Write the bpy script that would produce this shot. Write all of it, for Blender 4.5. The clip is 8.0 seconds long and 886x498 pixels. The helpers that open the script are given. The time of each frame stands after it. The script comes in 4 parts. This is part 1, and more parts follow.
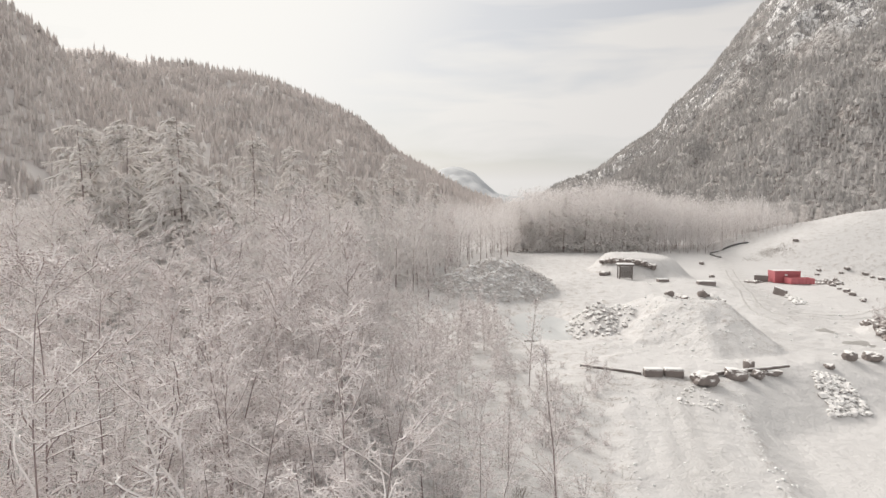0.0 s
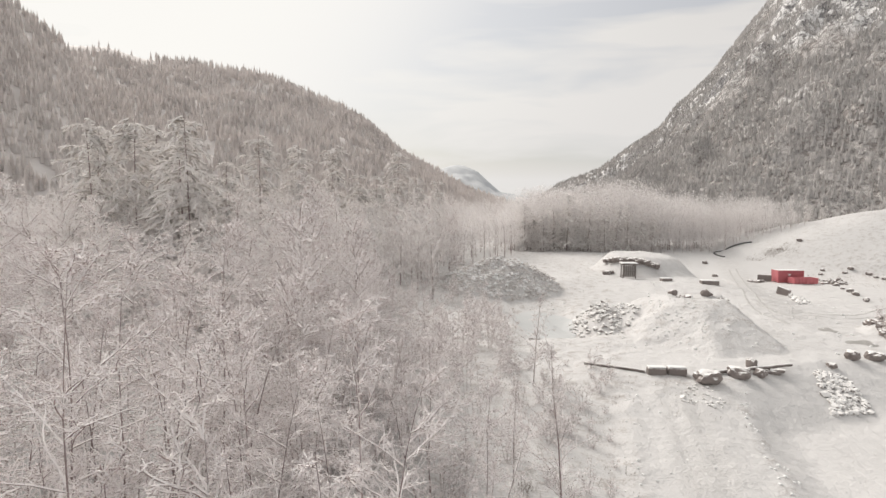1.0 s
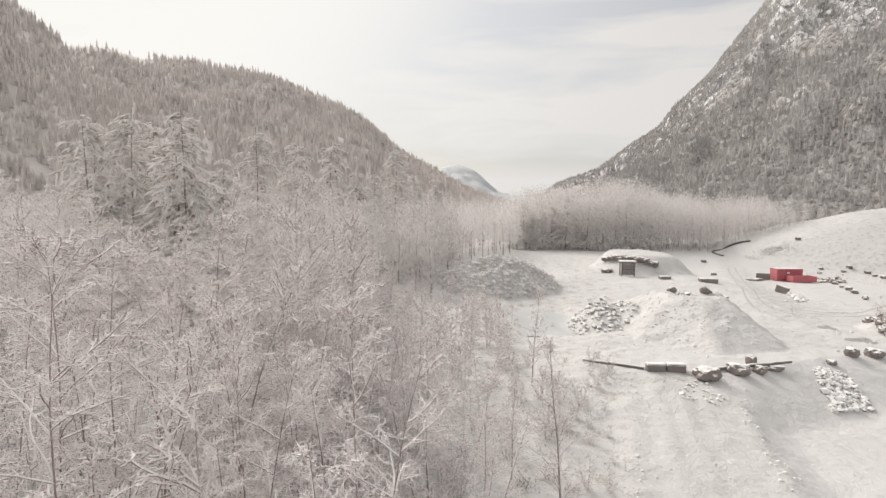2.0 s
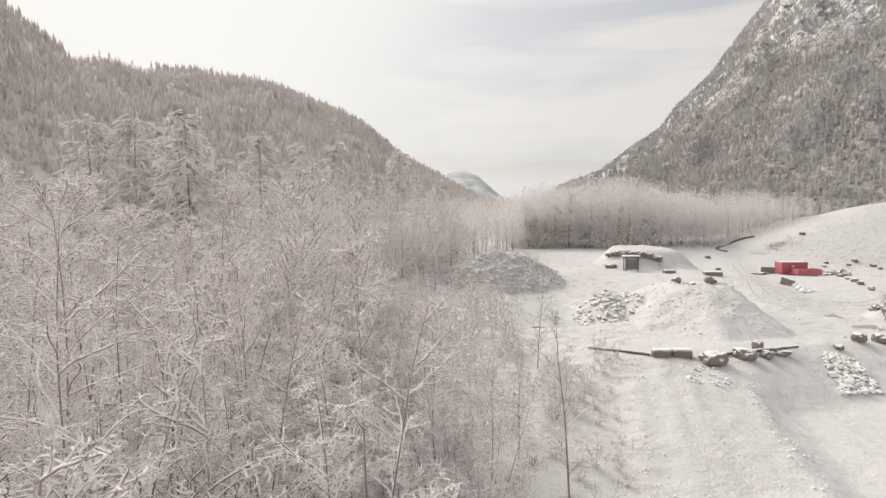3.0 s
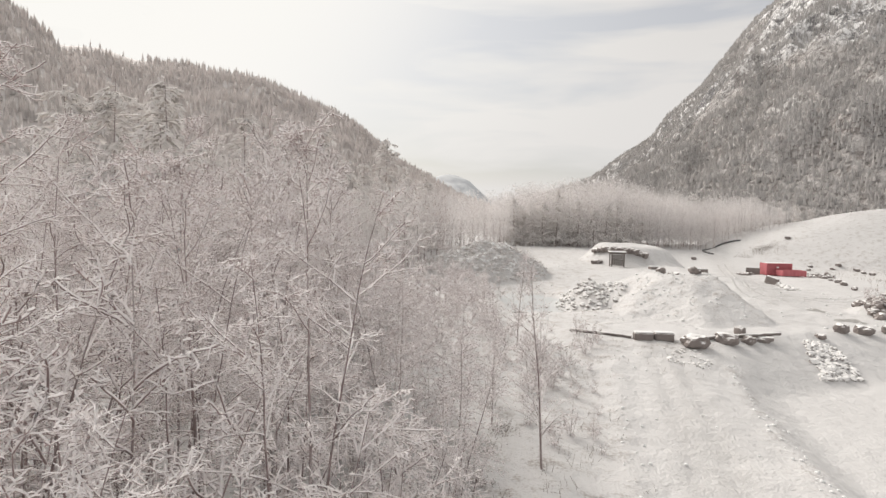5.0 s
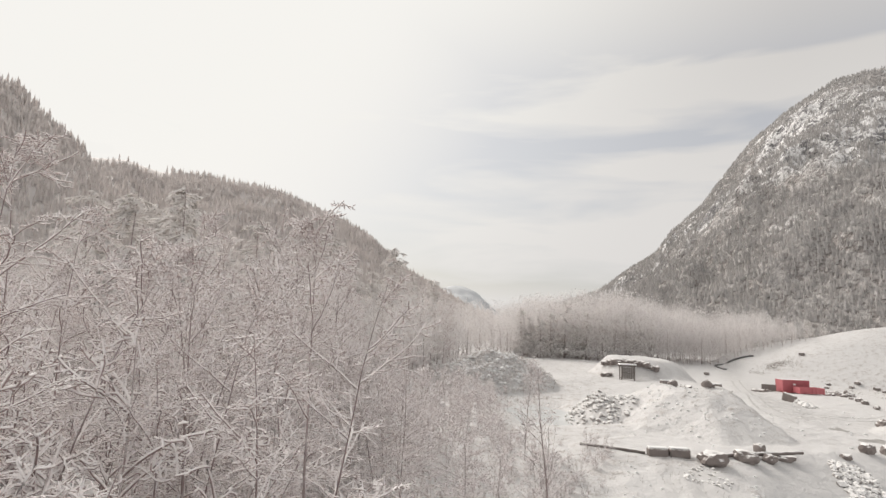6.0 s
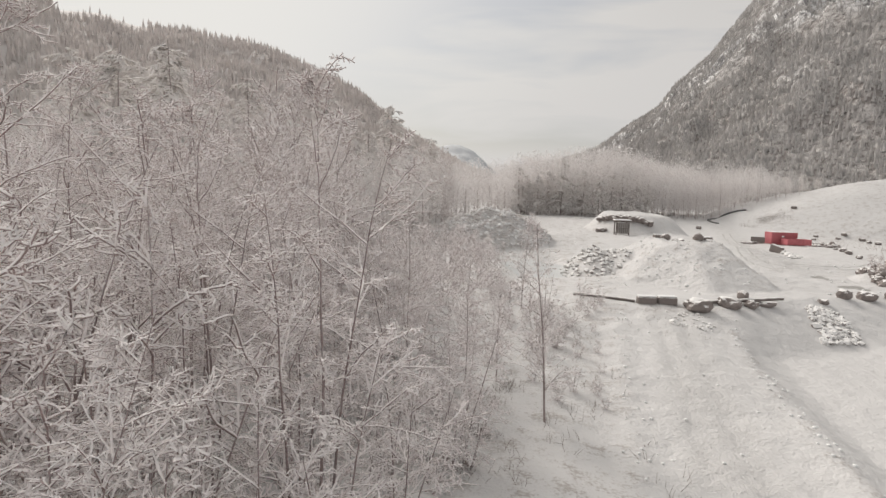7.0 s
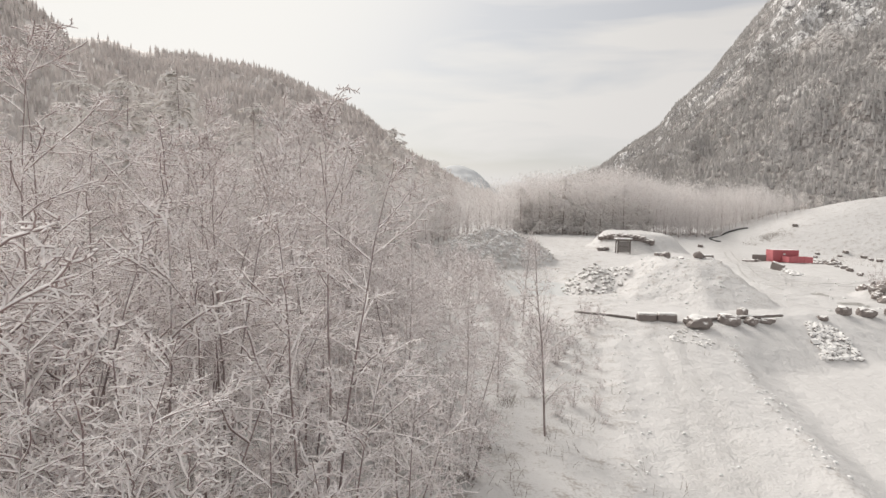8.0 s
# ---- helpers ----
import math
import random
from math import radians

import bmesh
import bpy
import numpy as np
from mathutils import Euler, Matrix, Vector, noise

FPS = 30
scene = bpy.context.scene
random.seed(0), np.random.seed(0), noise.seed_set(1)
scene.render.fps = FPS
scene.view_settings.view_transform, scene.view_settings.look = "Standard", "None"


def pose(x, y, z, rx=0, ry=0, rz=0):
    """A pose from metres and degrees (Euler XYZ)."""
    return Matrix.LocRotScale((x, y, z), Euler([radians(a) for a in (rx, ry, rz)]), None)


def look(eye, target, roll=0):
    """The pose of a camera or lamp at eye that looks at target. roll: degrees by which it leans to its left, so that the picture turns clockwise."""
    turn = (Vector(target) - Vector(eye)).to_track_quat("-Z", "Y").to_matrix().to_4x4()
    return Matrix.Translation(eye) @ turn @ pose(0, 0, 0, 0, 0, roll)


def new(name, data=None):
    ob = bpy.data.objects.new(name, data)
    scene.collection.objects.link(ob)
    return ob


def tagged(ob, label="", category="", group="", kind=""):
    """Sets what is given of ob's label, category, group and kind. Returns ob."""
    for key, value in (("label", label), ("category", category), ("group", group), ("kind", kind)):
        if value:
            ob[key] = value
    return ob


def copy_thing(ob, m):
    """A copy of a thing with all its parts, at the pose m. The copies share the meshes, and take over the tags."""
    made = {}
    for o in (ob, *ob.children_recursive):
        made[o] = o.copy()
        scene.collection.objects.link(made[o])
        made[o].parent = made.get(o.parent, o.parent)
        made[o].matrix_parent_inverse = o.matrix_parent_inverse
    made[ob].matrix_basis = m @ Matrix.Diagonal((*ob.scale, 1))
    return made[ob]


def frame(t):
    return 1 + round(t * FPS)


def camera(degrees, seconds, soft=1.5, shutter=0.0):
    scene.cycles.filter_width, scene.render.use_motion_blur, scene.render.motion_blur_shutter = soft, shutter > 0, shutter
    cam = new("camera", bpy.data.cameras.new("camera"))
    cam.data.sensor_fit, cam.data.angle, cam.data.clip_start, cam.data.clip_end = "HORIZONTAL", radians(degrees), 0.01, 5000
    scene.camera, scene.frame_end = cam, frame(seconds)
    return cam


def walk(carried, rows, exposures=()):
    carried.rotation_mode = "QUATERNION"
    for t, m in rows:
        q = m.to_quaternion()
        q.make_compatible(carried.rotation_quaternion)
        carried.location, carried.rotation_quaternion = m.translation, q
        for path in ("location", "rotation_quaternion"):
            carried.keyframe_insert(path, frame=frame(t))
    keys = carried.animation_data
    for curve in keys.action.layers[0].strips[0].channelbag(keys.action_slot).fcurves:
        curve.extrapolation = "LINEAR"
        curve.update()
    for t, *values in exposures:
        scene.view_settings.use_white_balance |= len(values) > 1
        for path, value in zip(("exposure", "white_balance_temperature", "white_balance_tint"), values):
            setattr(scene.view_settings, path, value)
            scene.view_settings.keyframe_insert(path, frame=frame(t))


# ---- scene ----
cam = camera(75.3, 8.0)
# seconds, eye x, y, z, pitch, lean, yaw
PATH = [
    (0, 0.165, -0.237, 14.764, -3.91, -0.32, -0.04),
    (0.5, 0.046, -0.527, 14.785, -4.04, -0.43, 0.11),
    (1, -0.088, -0.754, 14.795, -4.06, -0.50, 0.25),
    (2.5, -0.018, -0.353, 13.824, -4.06, -0.45, -0.02),
    (3, -0.078, -0.554, 12.888, -3.52, 0.28, 0.37),
    (3.5, 0.086, -0.182, 11.756, -3.31, 0.18, -0.04),
    (4, 0.333, 0.248, 10.727, -2.87, -0.16, -0.74),
    (5.5, 0.768, 0.363, 10.072, -3.14, -2.28, -0.24),
    (5.6, 0.770, 0.332, 10.000, -1.16, -2.47, -0.20),
    (5.7, 0.771, 0.302, 9.930, 3.50, -2.50, -0.04),
    (5.8, 0.774, 0.271, 9.858, 7.50, -2.50, 0.13),
    (5.9, 0.775, 0.240, 9.788, 8.30, -2.50, 0.14),
    (6, 0.777, 0.209, 9.717, 7.95, -2.40, 0.09),
    (6.1, 0.778, 0.178, 9.645, 7.05, -2.25, 0.09),
    (6.2, 0.780, 0.147, 9.575, 5.15, -2.10, 0.07),
    (6.3, 0.783, 0.116, 9.503, 2.88, -1.95, 0.05),
    (6.4, 0.784, 0.085, 9.433, 0.40, -1.80, 0.05),
    (6.5, 0.786, 0.054, 9.362, -4.48, -1.70, 0.05),
    (6.6, 0.748, 0.060, 9.415, -6.48, -1.67, -0.03),
    (6.7, 0.710, 0.065, 9.468, -6.96, -1.64, -0.07),
    (7, 0.596, 0.082, 9.626, -5.99, -1.55, -0.18),
    (7.5, 0.702, -0.548, 9.617, -4.39, -1.53, -0.04),
    (8, 0.696, -0.856, 9.621, -3.98, -1.15, 0.12),
]
EXPOSURE = [(0.0, 0.20), (5.5, 0.20), (6.0, 0.13), (6.3, 0.04), (6.6, -0.10), (7.0, -0.05), (7.5, 0.10), (8.0, 0.16)]
walk(cam, [(t, pose(x, y, z, 90 + p, r, w)) for t, x, y, z, p, r, w in PATH], EXPOSURE)

# ---- world and light ----
SUN_AZ, SUN_EL = -36.0, 39.0   # degrees: left of the valley axis, above the horizon
sun_dir = Vector((math.sin(radians(SUN_AZ)) * math.cos(radians(SUN_EL)),
                  math.cos(radians(SUN_AZ)) * math.cos(radians(SUN_EL)), math.sin(radians(SUN_EL))))


def build_world():
    w = bpy.data.worlds.new("winter_sky")
    scene.world = w
    w.use_nodes = True
    nt = w.node_tree
    n, l = nt.nodes, nt.links
    n.clear()
    out, bg = n.new("ShaderNodeOutputWorld"), n.new("ShaderNodeBackground")
    sky = n.new("ShaderNodeTexSky")
    sky.sky_type, sky.sun_disc = "NISHITA", False
    sky.sun_elevation, sky.sun_rotation = radians(SUN_EL), radians(SUN_AZ)
    sky.dust_density = 3.0
    dim = n.new("ShaderNodeMix")
    dim.data_type, dim.blend_type = "RGBA", "MULTIPLY"
    dim.inputs[0].default_value = 1.0
    l.new(sky.outputs[0], dim.inputs[6])
    dim.inputs[7].default_value = (0.08, 0.08, 0.08, 1)
    geo = n.new("ShaderNodeTexCoord")
    # thin low streaks of cloud, drawn out sideways, under an even overcast
    mp = n.new("ShaderNodeMapping")
    mp.inputs["Scale"].default_value = (1.5, 1.5, 9.0)
    mp.inputs["Location"].default_value = (0.4, 0.0, 0.35)
    l.new(geo.outputs["Generated"], mp.inputs[0])
    ns = n.new("ShaderNodeTexNoise")
    ns.inputs["Scale"].default_value, ns.inputs["Detail"].default_value = 1.7, 4.0
    ns.inputs["Roughness"].default_value, ns.inputs["Distortion"].default_value = 0.5, 0.3
    l.new(mp.outputs[0], ns.inputs["Vector"])
    ramp = n.new("ShaderNodeMapRange")
    ramp.inputs[1].default_value, ramp.inputs[2].default_value = 0.40, 0.58
    ramp.inputs[3].default_value, ramp.inputs[4].default_value = 0.62, 1.0
    l.new(ns.outputs[0], ramp.inputs[0])
    sep = n.new("ShaderNodeSeparateXYZ")
    l.new(geo.outputs["Generated"], sep.inputs[0])
    upper = n.new("ShaderNodeMapRange")
    upper.interpolation_type = "SMOOTHSTEP"
    upper.inputs[1].default_value, upper.inputs[2].default_value = 0.16, 0.55
    l.new(sep.outputs[2], upper.inputs[0])
    # brighter veil towards the sun
    dot = n.new("ShaderNodeVectorMath")
    dot.operation = "DOT_PRODUCT"
    l.new(geo.outputs["Generated"], dot.inputs[0])
    dot.inputs[1].default_value = sun_dir
    glow = n.new("ShaderNodeMapRange")
    glow.interpolation_type = "SMOOTHSTEP"
    glow.inputs[1].default_value, glow.inputs[2].default_value = 0.50, 0.95
    glow.inputs[3].default_value, glow.inputs[4].default_value = 0.0, 1.0
    l.new(dot.outputs["Value"], glow.inputs[0])
    dull = n.new("ShaderNodeMix")
    dull.data_type = "RGBA"
    dull.inputs[6].default_value = (0.67, 0.65, 0.632, 1)
    dull.inputs[7].default_value = (0.57, 0.55, 0.53, 1)
    l.new(upper.outputs[0], dull.inputs[0])
    veil = n.new("ShaderNodeMix")
    veil.data_type = "RGBA"
    l.new(dull.outputs[2], veil.inputs[6])
    veil.inputs[7].default_value = (0.84, 0.825, 0.79, 1)
    l.new(glow.outputs[0], veil.inputs[0])
    mix = n.new("ShaderNodeMix")
    mix.data_type = "RGBA"
    even = n.new("ShaderNodeMath")
    even.operation = "MAXIMUM"
    l.new(ramp.outputs[0], even.inputs[0])
    l.new(upper.outputs[0], even.inputs[1])
    most = n.new("ShaderNodeMath")
    most.operation = "MAXIMUM"
    l.new(even.outputs[0], most.inputs[0])
    l.new(glow.outputs[0], most.inputs[1])
    # thicker haze low over the horizon
    low = n.new("ShaderNodeMapRange")
    low.inputs[1].default_value, low.inputs[2].default_value = 0.05, 0.14
    low.inputs[3].default_value, low.inputs[4].default_value = 1.0, 0.0
    l.new(sep.outputs[2], low.inputs[0])
    haze = n.new("ShaderNodeMath")
    haze.operation = "MAXIMUM"
    l.new(most.outputs[0], haze.inputs[0])
    l.new(low.outputs[0], haze.inputs[1])
    l.new(haze.outputs[0], mix.inputs[0])
    l.new(dim.outputs[2], mix.inputs[6])
    l.new(veil.outputs[2], mix.inputs[7])
    l.new(mix.outputs[2], bg.inputs[0])
    bg.inputs[1].default_value = 1.0
    l.new(bg.outputs[0], out.inputs[0])


build_world()
lamp = bpy.data.lights.new("sun", "SUN")
lamp.energy, lamp.angle, lamp.color = 2.6, radians(28), (1.0, 0.925, 0.85)
sun = new("sun", lamp)
sun.matrix_world = look(sun_dir * 50, (0, 0, 0))

# ---- materials ----


def noise_node(n, l, co, scale, detail=3.0, rough=0.55):
    t = n.new("ShaderNodeTexNoise")
    t.inputs["Scale"].default_value, t.inputs["Detail"].default_value = scale, detail
    t.inputs["Roughness"].default_value = rough
    l.new(co, t.inputs["Vector"])
    return t.outputs[0]


def span(n, l, val, a, b, lo=0.0, hi=1.0):
    r = n.new("ShaderNodeMapRange")
    r.inputs[1].default_value, r.inputs[2].default_value = a, b
    r.inputs[3].default_value, r.inputs[4].default_value = lo, hi
    l.new(val, r.inputs[0])
    return r.outputs[0]


def mixed(n, l, fac, a, b):
    m = n.new("ShaderNodeMix")
    m.data_type = "RGBA"
    l.new(fac, m.inputs[0])
    for sock, v in ((m.inputs[6], a), (m.inputs[7], b)):
        if isinstance(v, tuple):
            sock.default_value = (*v, 1)
        else:
            l.new(v, sock)
    return m.outputs[2]


def math_node(n, l, op, a, b):
    m = n.new("ShaderNodeMath")
    m.operation = op
    for sock, v in ((m.inputs[0], a), (m.inputs[1], b)):
        if isinstance(v, (int, float)):
            sock.default_value = v
        else:
            l.new(v, sock)
    return m.outputs[0]


def base_material(name, rough=0.8, metal=0.0):
    m = bpy.data.materials.new(name)
    m.use_nodes = True
    nt = m.node_tree
    b = nt.nodes["Principled BSDF"]
    b.inputs["Roughness"].default_value, b.inputs["Metallic"].default_value = rough, metal
    co = nt.nodes.new("ShaderNodeTexCoord").outputs["Object"]
    return m, nt.nodes, nt.links, b, co


def bump(n, l, b, height, strength, dist):
    k = n.new("ShaderNodeBump")
    k.inputs["Strength"].default_value, k.inputs["Distance"].default_value = strength, dist
    l.new(height, k.inputs["Height"])
    l.new(k.outputs[0], b.inputs["Normal"])


def two_tone(name, c1, c2, scale, rough=0.8, bump_s=0.3, bump_d=0.02, fine=8.0, metal=0.0):
    """A plain surface with stains at one scale and grain at another."""
    m, n, l, b, co = base_material(name, rough, metal)
    big, small = noise_node(n, l, co, scale), noise_node(n, l, co, scale * fine, 4)
    f = math_node(n, l, "ADD", math_node(n, l, "MULTIPLY", big, 0.65), math_node(n, l, "MULTIPLY", small, 0.35))
    l.new(mixed(n, l, span(n, l, f, 0.35, 0.65), c1, c2), b.inputs["Base Color"])
    bump(n, l, b, small, bump_s, bump_d)
    return m


def snow_dusted(name, dark1, dark2, snow, lo, hi, scale, spread=0.5, rough=0.85, bump_s=0.0, thin=0.0, island=0.3):
    """Bark, needles or rock with snow lying on whatever faces up."""
    m, n, l, b, co = base_material(name, rough)
    geo = n.new("ShaderNodeNewGeometry")
    sep = n.new("ShaderNodeSeparateXYZ")
    l.new(geo.outputs["Normal"], sep.inputs[0])
    ns = noise_node(n, l, co, scale, 3)
    v = math_node(n, l, "ADD", sep.outputs[2], math_node(n, l, "MULTIPLY", math_node(n, l, "SUBTRACT", ns, 0.5), spread * 2))
    rnd = geo.outputs["Random Per Island"]
    dark = mixed(n, l, span(n, l, math_node(n, l, "ADD", noise_node(n, l, co, scale * 0.3), math_node(n, l, "MULTIPLY", rnd, island)), 0.3, 0.6 + island), dark1, dark2)
    col = mixed(n, l, span(n, l, v, lo, hi), dark, snow)
    l.new(col, b.inputs["Base Color"])
    if bump_s:
        bump(n, l, b, ns, bump_s, 0.1)
    if thin:
        # light that passes through frost crystals
        tr, mx = n.new("ShaderNodeBsdfTranslucent"), n.new("ShaderNodeMixShader")
        l.new(col, tr.inputs[0])
        mx.inputs[0].default_value = thin
        l.new(b.outputs[0], mx.inputs[1])
        l.new(tr.outputs[0], mx.inputs[2])
        l.new(mx.outputs[0], n["Material Output"].inputs[0])
    return m


def cliff():
    """Rock and scrub with snow caught on ledges, more of it on the bare heights."""
    m, n, l, b, co = base_material("snowy_cliff", 0.9)
    geo = n.new("ShaderNodeNewGeometry")
    sep = n.new("ShaderNodeSeparateXYZ")
    l.new(geo.outputs["Normal"], sep.inputs[0])
    mp = n.new("ShaderNodeMapping")
    mp.inputs["Scale"].default_value = (1.0, 1.0, 0.55)
    l.new(co, mp.inputs[0])
    big, mid, fine = noise_node(n, l, mp.outputs[0], 0.02, 3), noise_node(n, l, mp.outputs[0], 0.07, 5, 0.65), noise_node(n, l, mp.outputs[0], 0.28, 4, 0.7)
    crag = n.new("ShaderNodeAttribute")
    crag.attribute_name = "crag"
    scrub = mixed(n, l, span(n, l, fine, 0.35, 0.65), (0.23, 0.21, 0.20), (0.43, 0.40, 0.385))
    rock = mixed(n, l, span(n, l, mid, 0.4, 0.6), (0.20, 0.195, 0.20), (0.42, 0.41, 0.41))
    base = mixed(n, l, crag.outputs["Fac"], scrub, rock)
    v = math_node(n, l, "ADD", math_node(n, l, "MULTIPLY", mid, 0.6), math_node(n, l, "MULTIPLY", fine, 0.4))
    v = math_node(n, l, "ADD", v, math_node(n, l, "MULTIPLY", sep.outputs[2], 0.12))
    ledge = math_node(n, l, "MULTIPLY", span(n, l, v, 0.535, 0.60), span(n, l, crag.outputs["Fac"], 0.0, 0.8, 0.25, 1.0))
    l.new(mixed(n, l, ledge, base, (0.84, 0.83, 0.83)), b.inputs["Base Color"])
    bump(n, l, b, v, 1.0, 6.0)
    return m


def snow_ground():
    m, n, l, b, co = base_material("snow_ground", 0.7)
    big, mid, fine = noise_node(n, l, co, 0.08, 4), noise_node(n, l, co, 0.9, 5), noise_node(n, l, co, 7.0, 4)
    base = mixed(n, l, span(n, l, big, 0.3, 0.7), (0.59, 0.583, 0.58), (0.645, 0.638, 0.634))
    packed = n.new("ShaderNodeAttribute")
    packed.attribute_name = "packed"
    rub = math_node(n, l, "MULTIPLY", packed.outputs["Fac"], span(n, l, mid, 0.35, 0.7))
    base = mixed(n, l, rub, base, (0.54, 0.53, 0.523))
    # dead grass and soil showing in specks
    bare = n.new("ShaderNodeAttribute")
    bare.attribute_name = "bare"
    speck = math_node(n, l, "MULTIPLY", bare.outputs["Fac"], span(n, l, math_node(n, l, "ADD", math_node(n, l, "MULTIPLY", fine, 0.5), math_node(n, l, "MULTIPLY", mid, 0.5)), 0.52, 0.63))
    base = mixed(n, l, speck, base, (0.33, 0.295, 0.27))
    l.new(base, b.inputs["Base Color"])
    h = math_node(n, l, "ADD", math_node(n, l, "MULTIPLY", mid, 1.0), math_node(n, l, "MULTIPLY", fine, 0.25))
    # trodden and driven snow is broken up in lumps
    trodden = math_node(n, l, "MULTIPLY", packed.outputs["Fac"], span(n, l, noise_node(n, l, co, 2.6, 6, 0.7), 0.4, 0.75))
    h = math_node(n, l, "ADD", h, math_node(n, l, "MULTIPLY", trodden, 0.3))
    bump(n, l, b, h, 0.9, 0.3)
    return m


MAT_SNOW_GROUND = snow_ground()
MAT_SNOW = two_tone("snow", (0.82, 0.82, 0.82), (0.88, 0.88, 0.88), 2.0, 0.7, 0.4, 0.05)
SNOW_C = (0.86, 0.85, 0.84)
MAT_TRUNK = snow_dusted("frosted_bark", (0.19, 0.145, 0.14), (0.36, 0.29, 0.28), SNOW_C, 0.05, 0.5, 3.0, 0.42)
MAT_LIMB = snow_dusted("frosted_limb", (0.20, 0.145, 0.14), (0.34, 0.26, 0.25), (0.99, 0.953, 0.948), -0.45, -0.05, 2.0, 0.2, thin=0.08)
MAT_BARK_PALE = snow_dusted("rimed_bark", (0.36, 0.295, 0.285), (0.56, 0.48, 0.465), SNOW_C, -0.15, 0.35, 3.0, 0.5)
MAT_TWIG = snow_dusted("frosted_twig", (0.27, 0.20, 0.193), (0.48, 0.385, 0.37), (0.99, 0.953, 0.948), -0.58, -0.15, 3.0, 0.22, thin=0.14)
# frost on the farther twigs, with air haze put into these two pale colours
MAT_TWIG_FAR_HAZE = snow_dusted("frosted_twig_far_haze", (0.60, 0.58, 0.572), (0.80, 0.775, 0.765), (0.97, 0.955, 0.95), -0.6, 0.2, 1.0, thin=0.58)
MAT_TWIG_MID_HAZE = snow_dusted("frosted_twig_mid_haze", (0.62, 0.545, 0.53), (0.82, 0.75, 0.735), (0.99, 0.975, 0.965), -0.7, -0.15, 2.0, 0.35, thin=0.4)
# snowy boughs, the needle colour lifted to stand in for haze
MAT_NEEDLES = snow_dusted("snowy_hazed_needles", (0.46, 0.43, 0.41), (0.66, 0.63, 0.61), (0.97, 0.955, 0.945), -0.7, 0.05, 1.5, 0.45, thin=0.54)
# far mountain woods: pale base colour stands in for haze, strongest in the west
MAT_HAZED_WOODS = snow_dusted("snowy_hazed_woods", (0.66, 0.62, 0.605), (0.82, 0.785, 0.77), SNOW_C, -0.3, 1.1, 0.08, 0.6, thin=0.58, island=0.8)
MAT_EAST_WOODS = snow_dusted("snowy_hazed_mountain_woods", (0.36, 0.345, 0.338), (0.70, 0.675, 0.662), SNOW_C, -0.2, 1.1, 0.08, 0.6, thin=0.42, island=1.0)
# western slopes get the same haze in their base colour
MAT_HAZED_SLOPE = snow_dusted("snowy_hazed_slope", (0.50, 0.47, 0.455), (0.62, 0.585, 0.57), (0.68, 0.655, 0.645), 0.6, 1.2, 0.12, 0.5)
MAT_CLIFF = cliff()
# bluish air haze of the far distance, painted into the slope's colour
MAT_AIR_BLUE = snow_dusted("distant_slope_air_haze", (0.38, 0.405, 0.435), (0.48, 0.50, 0.525), (0.56, 0.575, 0.59), 0.6, 1.2, 0.02, 0.5)
MAT_ROCK = snow_dusted("granite", (0.14, 0.12, 0.112), (0.28, 0.245, 0.23), SNOW_C, 0.6, 0.85, 1.6, 0.35, bump_s=0.5)
MAT_RUBBLE = snow_dusted("rubble", (0.22, 0.20, 0.19), (0.40, 0.375, 0.36), SNOW_C, -0.2, 0.35, 1.6, 0.45)
MAT_BRUSH = snow_dusted("brushwood", (0.34, 0.285, 0.265), (0.54, 0.48, 0.455), (0.84, 0.82, 0.81), -0.8, 0.0, 0.9, 0.6, thin=0.2)
MAT_TIMBER = snow_dusted("weathered_timber", (0.12, 0.10, 0.092), (0.23, 0.20, 0.185), SNOW_C, 0.45, 0.8, 3.0, 0.2)
MAT_RED = two_tone("red_painted_steel", (0.47, 0.13, 0.15), (0.56, 0.18, 0.195), 0.6, 0.5, 0.1, 0.005)
MAT_DARK = two_tone("black_plastic", (0.06, 0.06, 0.06), (0.12, 0.118, 0.115), 2.0, 0.5)
MAT_WHITE = two_tone("white_paint", (0.75, 0.75, 0.75), (0.82, 0.82, 0.82), 2.0, 0.5)
MAT_ICE = two_tone("slush", (0.30, 0.29, 0.275), (0.42, 0.41, 0.395), 0.8, 0.35, 0.2, 0.02)
# shade on the hollow's snow, put into a blue-grey colour
MAT_SHADED_SNOW = two_tone("shaded_snow", (0.47, 0.485, 0.49), (0.54, 0.55, 0.55), 0.25, 0.5, 0.15, 0.01)
MAT_RUT = two_tone("packed_snow", (0.38, 0.37, 0.36), (0.54, 0.53, 0.52), 1.5, 0.6, 0.3, 0.02)
MAT_GREY = two_tone("grey_boards", (0.30, 0.285, 0.27), (0.42, 0.40, 0.385), 3.0)
MAT_WEED = two_tone("dry_weed", (0.14, 0.11, 0.09), (0.26, 0.22, 0.19), 5.0)

# ---- mesh helpers ----
rng = np.random.default_rng(7)


def smooth(a, b, x):
    k = np.clip((np.asarray(x, float) - a) / (b - a), 0, 1)
    return k * k * (3 - 2 * k)


